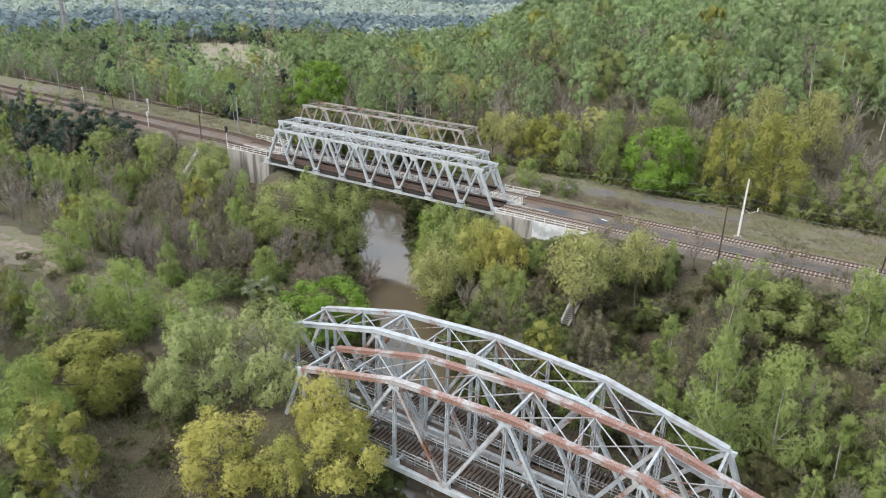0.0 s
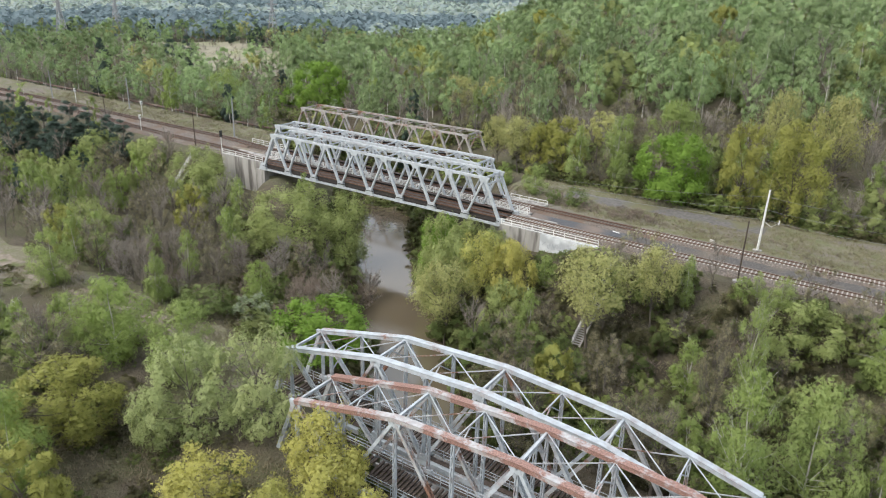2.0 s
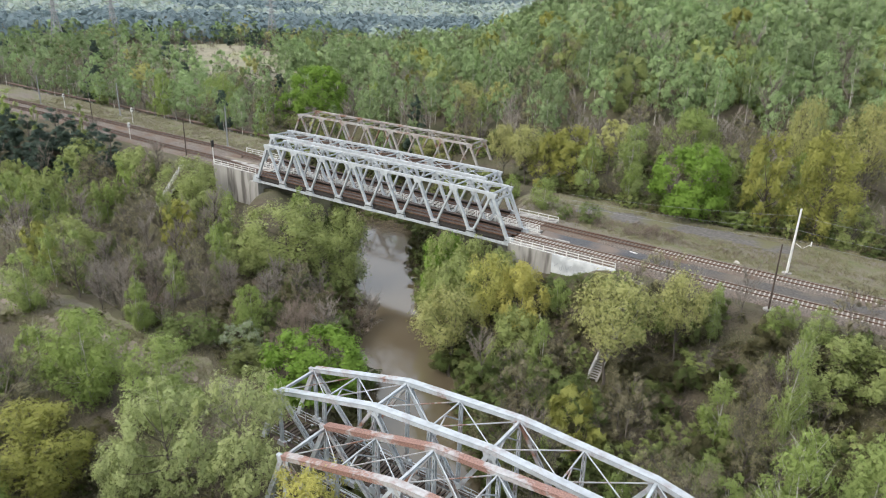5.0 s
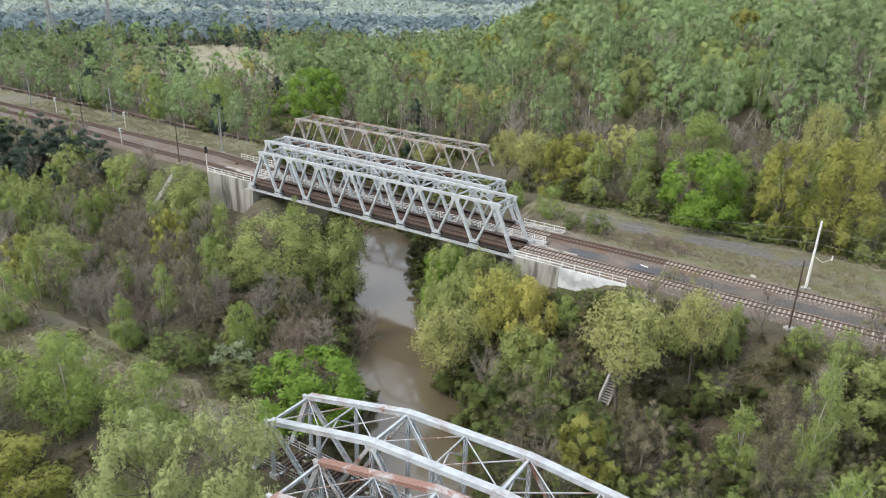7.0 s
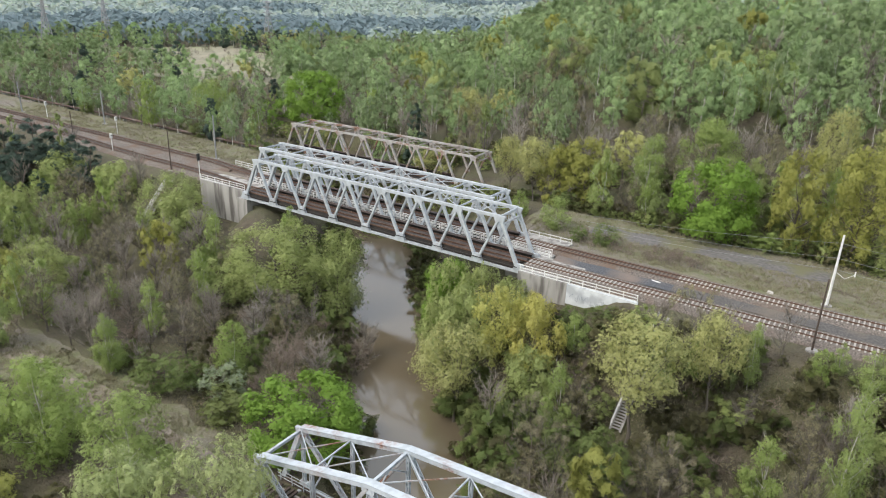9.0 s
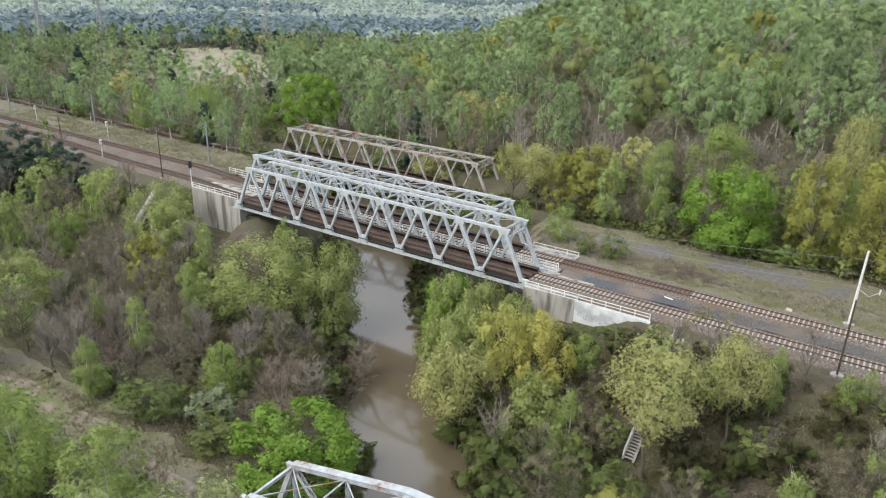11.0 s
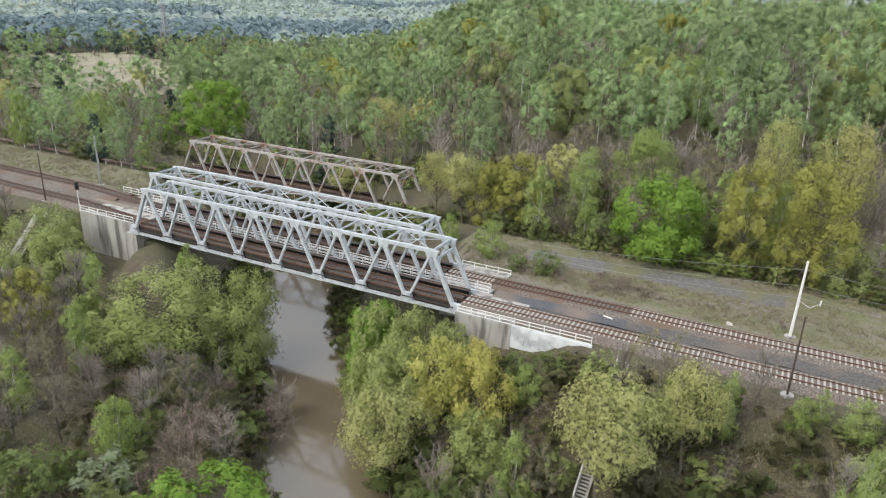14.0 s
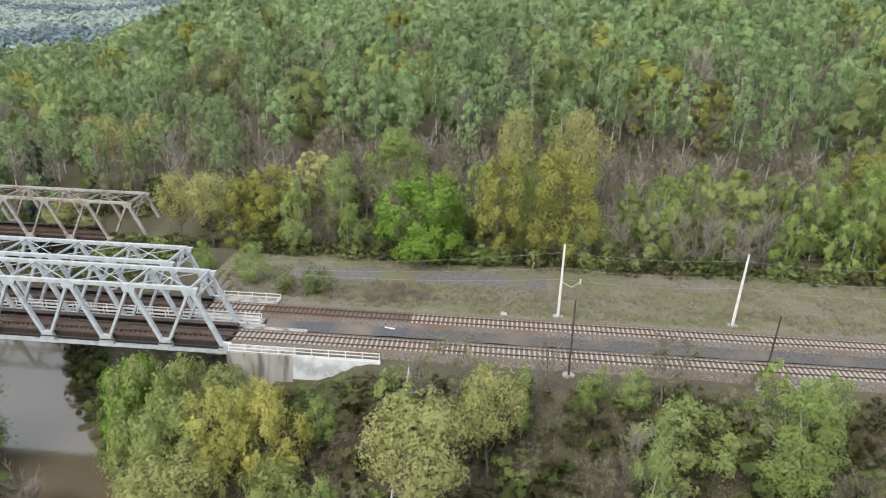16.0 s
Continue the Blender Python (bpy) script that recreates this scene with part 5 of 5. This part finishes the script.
for i in range(540):  # low undergrowth on the woodland floor
    x, y = rng.uniform(-45, 165), rng.uniform(-88, -4)
    if bank(x, y) > 8 and not (-51 < y < -45 and x < 50) and not (43 < x < 130 and -61 < y < -44):
        low.append((("scrub", "thicket", "shrub")[int(rng.choice(3, p=(0.5, 0.35, 0.15)))], x, y, rng.uniform(0.5, 1.8), rng.uniform(1.5, 3.5)))
for i in range(260):  # brambles at the shoulder of the embankment
    x, y = rng.uniform(57, 165), rng.uniform(-9, -3.4)
    if not (76 < x < 78.6):
        low.append((("scrub", "thicket", "shrub")[int(rng.choice(3, p=(0.5, 0.3, 0.2)))], x, y, rng.uniform(0.6, 1.9) * min(1, (-y - 2.6) / 3 + 0.35), rng.uniform(1.5, 3.2)))
for i in range(240):  # bare brush under the trees on the hillside
    low.append((("thicket", "thicket", "scrub")[i % 3], rng.uniform(20, 190), rng.uniform(42, 92), rng.uniform(1.0, 3.0), rng.uniform(2.2, 4.5)))
for i in range(300):  # twiggy brush on the shoulder of the embankment
    x, y = rng.uniform(64, 160), rng.uniform(-20, -4)
    if not 75.8 < x < 78.8:
        low.append((("thicket", "thicket", "budding", "scrub")[i % 4], x, y, rng.uniform(1.0, 2.6) * min(1, (-y - 2.6) / 4 + 0.3), rng.uniform(1.8, 3.4)))
for i in range(90):  # grassy brush between the river and the old formation
    x, y = rng.uniform(16, 43), rng.uniform(-43, -14)
    if bank(x, y) > 7.5:
        low.append((("thicket", "shrub", "thicket", "scrub")[i % 4], x, y, rng.uniform(1.4, 3.6), rng.uniform(2.2, 4.6)))
for i in range(60):  # low growth in the clearing
    x, y = rng.uniform(40, 66), rng.uniform(-84, -62)
    low.append((("scrub", "thicket", "shrub")[i % 3], x, y, rng.uniform(0.4, 1.3), rng.uniform(1.2, 2.6)))
for i in range(230):  # bushes at the foot of the treeline
    low.append((("shrub", "scrub", "willow", "birch")[int(rng.choice(4, p=(0.4, 0.35, 0.15, 0.1)))], rng.uniform(44, 170), rng.uniform(31.8, 37.5), rng.uniform(1.2, 3.4), rng.uniform(2.2, 4.2)))
for i in range(200):  # growth behind the old bridge
    low.append((("shrub", "scrub", "willow", "budding")[i % 4], rng.uniform(-60, 60), rng.uniform(51, 62), rng.uniform(1.8, 4.5), rng.uniform(3, 5.5)))
grove("low_undergrowth", "low olive brown scrub and brambles on the woodland floor", [p_ for p_ in low if p_[2] < -3 and p_[3] > 1.3])
grove("low_undergrowth", "low olive brown scrub beside the railway and at the treeline", [p_ for p_ in low if p_[2] >= -3 or p_[3] <= 1.3], "_dist")
fill(-190, -36, -14, -3.5, 260, (("pine", 4), ("birch", 2), ("bare", 1), ("shrub", 1)), 2.2, (8, 11), left)
fill(-190, -36, -70, -14, 380, (("pine", 1.5), ("birch", 2.5), ("bare", 2.5), ("willow", 1.4), ("budding", 1)), 3.0, (9, 13), left)
grove("left_woods", "young pines and birches beside the railway", left, "_dist")
fill(24, 190, 33.5, 52, 380, EDGE, 2.4, (8, 15), edge)
fill(-190, 24, 27, 41, 380, PLAIN, 2.6, (8, 14), edge)
fill(-160, 24, 50, 92, 520, PLAIN, 3.2, (9, 15), edge)
grove("edge_woods", "spring trees along the edge of the wood behind the line", edge)
fill(40, 190, 50, 76, 420, (("bare", 7), ("budding", 2.2), ("birch", 0.8), ("willow", 0.3)), 2.3, (9, 13), hill)
fill(-30, 42, 50, 76, 160, HILL, 4.2, (13, 18), hill)
fill(-60, 240, 74, 130, 800, HILL, 4.4, (14, 20), hill)
grove("hill_woods", "spring birch wood with bare trees on the hillside", hill)
for x in np.arange(-140, 340, 7.6):
    for y in np.arange(128, 300, 7.6):
        x_, y_ = x + rng.uniform(-3, 3), y + rng.uniform(-3, 3)
        if 60 < math.degrees(math.atan2(y_ + 100, x_ - 100)) < 168 and not (x_ < -30 and bank(x_, y_) < 9) and not (x_ < -135 and abs(y_ - 192 + 0.3 * (x_ + 306)) < 36):
            k_ = ("crown_tree", "tall_birch", "willow", "bare", "budding", "oak")[int(rng.choice(6, p=(0.55, 0.25, 0.05, 0.08, 0.05, 0.02)))]
            h_ = rng.uniform(13, 18.5)
            upper.append((k_, x_, y_, h_, h_ * rng.uniform(0.46, 0.62)))
for i in range(150):  # bushes over the meadow
    x_ = rng.uniform(-295, -140)
    y_ = 192 - 0.3 * (x_ + 306) + rng.uniform(-36, 40)
    upper.append((("bare", "thicket", "budding", "tall_birch")[int(rng.choice(4, p=(0.35, 0.35, 0.2, 0.1)))], x_, y_, rng.uniform(2.5, 6.5), rng.uniform(3, 6)))
grove("upper_hill_woods", "spring woodland of birch and bare trees on the hillside", upper, "_dist")


def grass_tufts(x0, x1, y0, y1, count, label):
    """Dry blades in small tufts, thick here and thin there."""
    r = np.random.default_rng(31)
    X, Y = r.uniform(x0, x1, count * 2), r.uniform(y0, y1, count * 2)
    ok = np.array([noise.noise((a * 0.16, b_ * 0.3, 8.0)) > r.uniform(-0.5, 0.35) and not (55 < a < 94 and abs(b_ - 25 - 1.4 * math.sin((a - 60) * 0.05)) < 2.2) for a, b_ in zip(X, Y)])
    X, Y = np.repeat(X[ok], 6), np.repeat(Y[ok], 6)
    p = np.stack([X, Y, ground_z(X, Y) + 0.03], -1) + r.normal(size=(len(X), 3)) * np.array((0.16, 0.16, 0))
    w_ = unit(r.normal(size=(len(X), 3)) * 0.5 + np.array((0, 0, 1)))
    return tagged(new("dry_grass", tri_mesh("dry_grass", twigs(p, w_, r.uniform(0.2, 0.6, len(X)), 0.09, r), M["dry_blade"])), label, "grass", kind="stuff")


grass_tufts(46, 170, 13.6, 33, 7000, "dry straw and green grass tufts on the railway verge")
grass_tufts(-120, -12, 13.6, 27, 3000, "dry straw grass tufts beside the railway")
grass_tufts(60, 150, -22, -3.6, 3500, "dry grass tufts on the embankment slope")
grass_tufts(14, 44, -44, -12, 2500, "green and dry grass tufts on the river bank")
grass_tufts(38, 66, -84, -61, 2500, "dry and green grass tufts in a clearing")
grass_tufts(-10, 47, -53.5, -45, 2500, "dry grass tufts along the dirt track")


# ---- far woods, grown as one mass ----
def woods(name, label, mat, area, spacing, per, size, h0, h1, keep):
    r = np.random.default_rng(len(name) + int(abs(area[0])))
    v = []
    x0, x1, y0, y1 = area
    n = int((x1 - x0) * (y1 - y0) / spacing ** 2)
    X, Y = r.uniform(x0, x1, n), r.uniform(y0, y1, n)
    ok = np.array([keep(a, b_) for a, b_ in zip(X, Y)])
    X, Y = X[ok], Y[ok]
    Z, Ht = ground_z(X, Y), r.uniform(h0, h1, len(X))
    W = spacing * r.uniform(0.55, 0.8, len(X))
    soft = []
    for x, y, z, h, w_ in zip(X, Y, Z, Ht, W):
        d = unit(r.normal(size=(per, 3)))
        p = np.array((x, y, z + h * 0.55)) + d * np.array((w_, w_, h * 0.45)) * r.uniform(0.75, 1.05, (per, 1))
        v.append(leaves(p, unit(d + np.array((0, 0, 0.3)) + r.normal(size=(per, 3)) * 0.35), size, r, 0.3))
        soft.append(unit(d * 0.6 + np.array((0, 0, 0.8))))
    ob = new(name, tri_mesh(name, np.vstack(v), M[mat], np.vstack(soft)))
    return tagged(ob, label, "woodland", kind="stuff")


def in_view(x, y):
    """The wedge of land that lies before the bridges."""
    a = math.degrees(math.atan2(y + 100, x - 100))
    return 62 < a < 168


def in_field(x, y):
    return -295 < x < -140 and abs(y - 192 + 0.3 * (x + 306)) < 36


def not_field(x, y):
    return not in_field(x, y) or noise.noise((x * 0.03, y * 0.03, 1.0)) > 0.22


def wood_patch(x, y):
    belt = 485 < math.hypot(x - 92, y + 80) < 620
    return noise.noise((x * 0.006, y * 0.006, 4.0)) > (-0.12 if belt else 0.2)


plain = []
for x in np.arange(-350, -138, 8.2):
    for y in np.arange(-40, 300, 8.2):
        x_, y_ = x + rng.uniform(-3.4, 3.4), y + rng.uniform(-3.4, 3.4)
        if in_view(x_, y_) and not_field(x_, y_) and bank(x_, y_) > 10 and (y_ < -5 or y_ > 29) and not (x_ > -188 and y_ < 92):
            k_ = ("crown_tree", "tall_birch", "bare", "budding", "pine", "pale")[int(rng.choice(6, p=(0.36, 0.22, 0.2, 0.1, 0.08, 0.04)))]
            h_ = rng.uniform(9, 15)
            plain.append((k_, x_, y_, h_, h_ * rng.uniform(0.5, 0.7)))
grove("plain_woods", "mixed spring woodland beyond the railway", plain, "_haze")
# far crowns, with the haze of the distance in their base colours
woods("far_woods", "distant spring woodland on the plain, haze painted into its colours", "far_woods", (-1400, 300, 290, 1400), 15, 28, 2.9, 11, 15.5, lambda x, y: in_view(x, y) and not wood_patch(x, y))
woods("far_woods", "distant spring woodland on the plain, haze painted into its colours", "far_woods", (-1400, -345, -60, 290), 13, 32, 2.3, 11, 15.5, lambda x, y: in_view(x, y) and not wood_patch(x, y) and not 0 < y < 26)
woods("far_pines", "dark distant pine woods on the plain, haze painted into their colours", "far_pines", (-1400, 300, 60, 1400), 11.5, 28, 2.1, 13, 16.5, lambda x, y: in_view(x, y) and wood_patch(x, y) and math.hypot(x - 100, y + 100) > 480)


# ---- small things on the line ----
stone = Geo()
stone.hexa([(-0.5, -0.3, 0), (0.5, -0.35, 0), (0.55, 0.3, 0), (-0.45, 0.35, 0)], [(-0.3, -0.2, 0.3), (0.35, -0.22, 0.24), (0.36, 0.2, 0.26), (-0.28, 0.24, 0.34)])
boulder = new("boulder", stone.mesh("boulder", M["stone"]))
boulder.location = (87.0, 14.0, gz(87.0, 14.0) - 0.03)
tagged(boulder, "pale grey stone lying on the verge", "stone")
sheet = Geo()
for i in range(7):
    x = i * 0.22
    sheet.v += [(x, -0.12 - 0.04 * math.sin(i * 2.1), 0.02 + 0.03 * (i % 2)), (x + 0.05, 0.14 + 0.05 * math.cos(i * 1.7), 0.03 + 0.04 * ((i + 1) % 2))]
n0 = len(sheet.v)
sheet.v += [(a, b_, c_ - 0.03) for a, b_, c_ in sheet.v]
sheet.f = [(2 * i, 2 * i + 2, 2 * i + 3, 2 * i + 1) for i in range(6)] + [(n0 + 2 * i, n0 + 2 * i + 1, n0 + 2 * i + 3, n0 + 2 * i + 2) for i in range(6)]
litter = new("litter", sheet.mesh("litter", M["white_paint"]))
litter.location, litter.rotation_euler = (72.3, 7.3, -0.385), (0, 0, -0.25)
tagged(litter, "crumpled strip of white plastic on the dark gravel", "litter")

# faint strokes on the whitewashed wing wall
M["faded_paint"] = two_tone("faded_paint", (0.30, 0.33, 0.37), (0.42, 0.44, 0.46), 3.0, 0.85, bump=0)
strokes = thing("scribble", "faded grey-blue paint scribbles on the whitewashed wall", "graffiti", "", (63.5, -1.31, -2.3))
r4 = random.Random(5)
for i in range(9):
    x = 0.3 + i * 0.62
    pts = [(x + r4.uniform(-0.3, 0.4), 0, r4.uniform(-0.6, 0.7)) for k in range(4)]
    st = Geo()
    for a, b_ in zip(pts, pts[1:]):
        st.bar(a, b_, 0.012, 0.09)
    part("stroke", st, "faded_paint", strokes)

# old pipeline along the foot of the verge
M["rusty_pipe"] = two_tone("rusty_pipe", (0.075, 0.05, 0.04), (0.14, 0.09, 0.07), 1.5, 0.7, (0.16, 0.14, 0.12), 0.3)
pipeline = thing("pipeline", "dark rusty pipeline on short concrete supports beside the railway", "pipeline", "", (-14.0, 30.0, -1.3))
part("pipe", Geo().tube([(-i * 4.0, 0.25 * math.sin(i * 0.4), 0.0) for i in range(38)], [0.32] * 38, 10), "rusty_pipe", pipeline)
for i in range(0, 38, 2):
    zb = gz(-14.0 - i * 4.0, 30.0) + 1.3
    part("support", Geo().box(-i * 4.0 - 0.2, -i * 4.0 + 0.2, -0.45, 0.45, min(zb - 0.3, -0.7), -0.25), "concrete", pipeline)
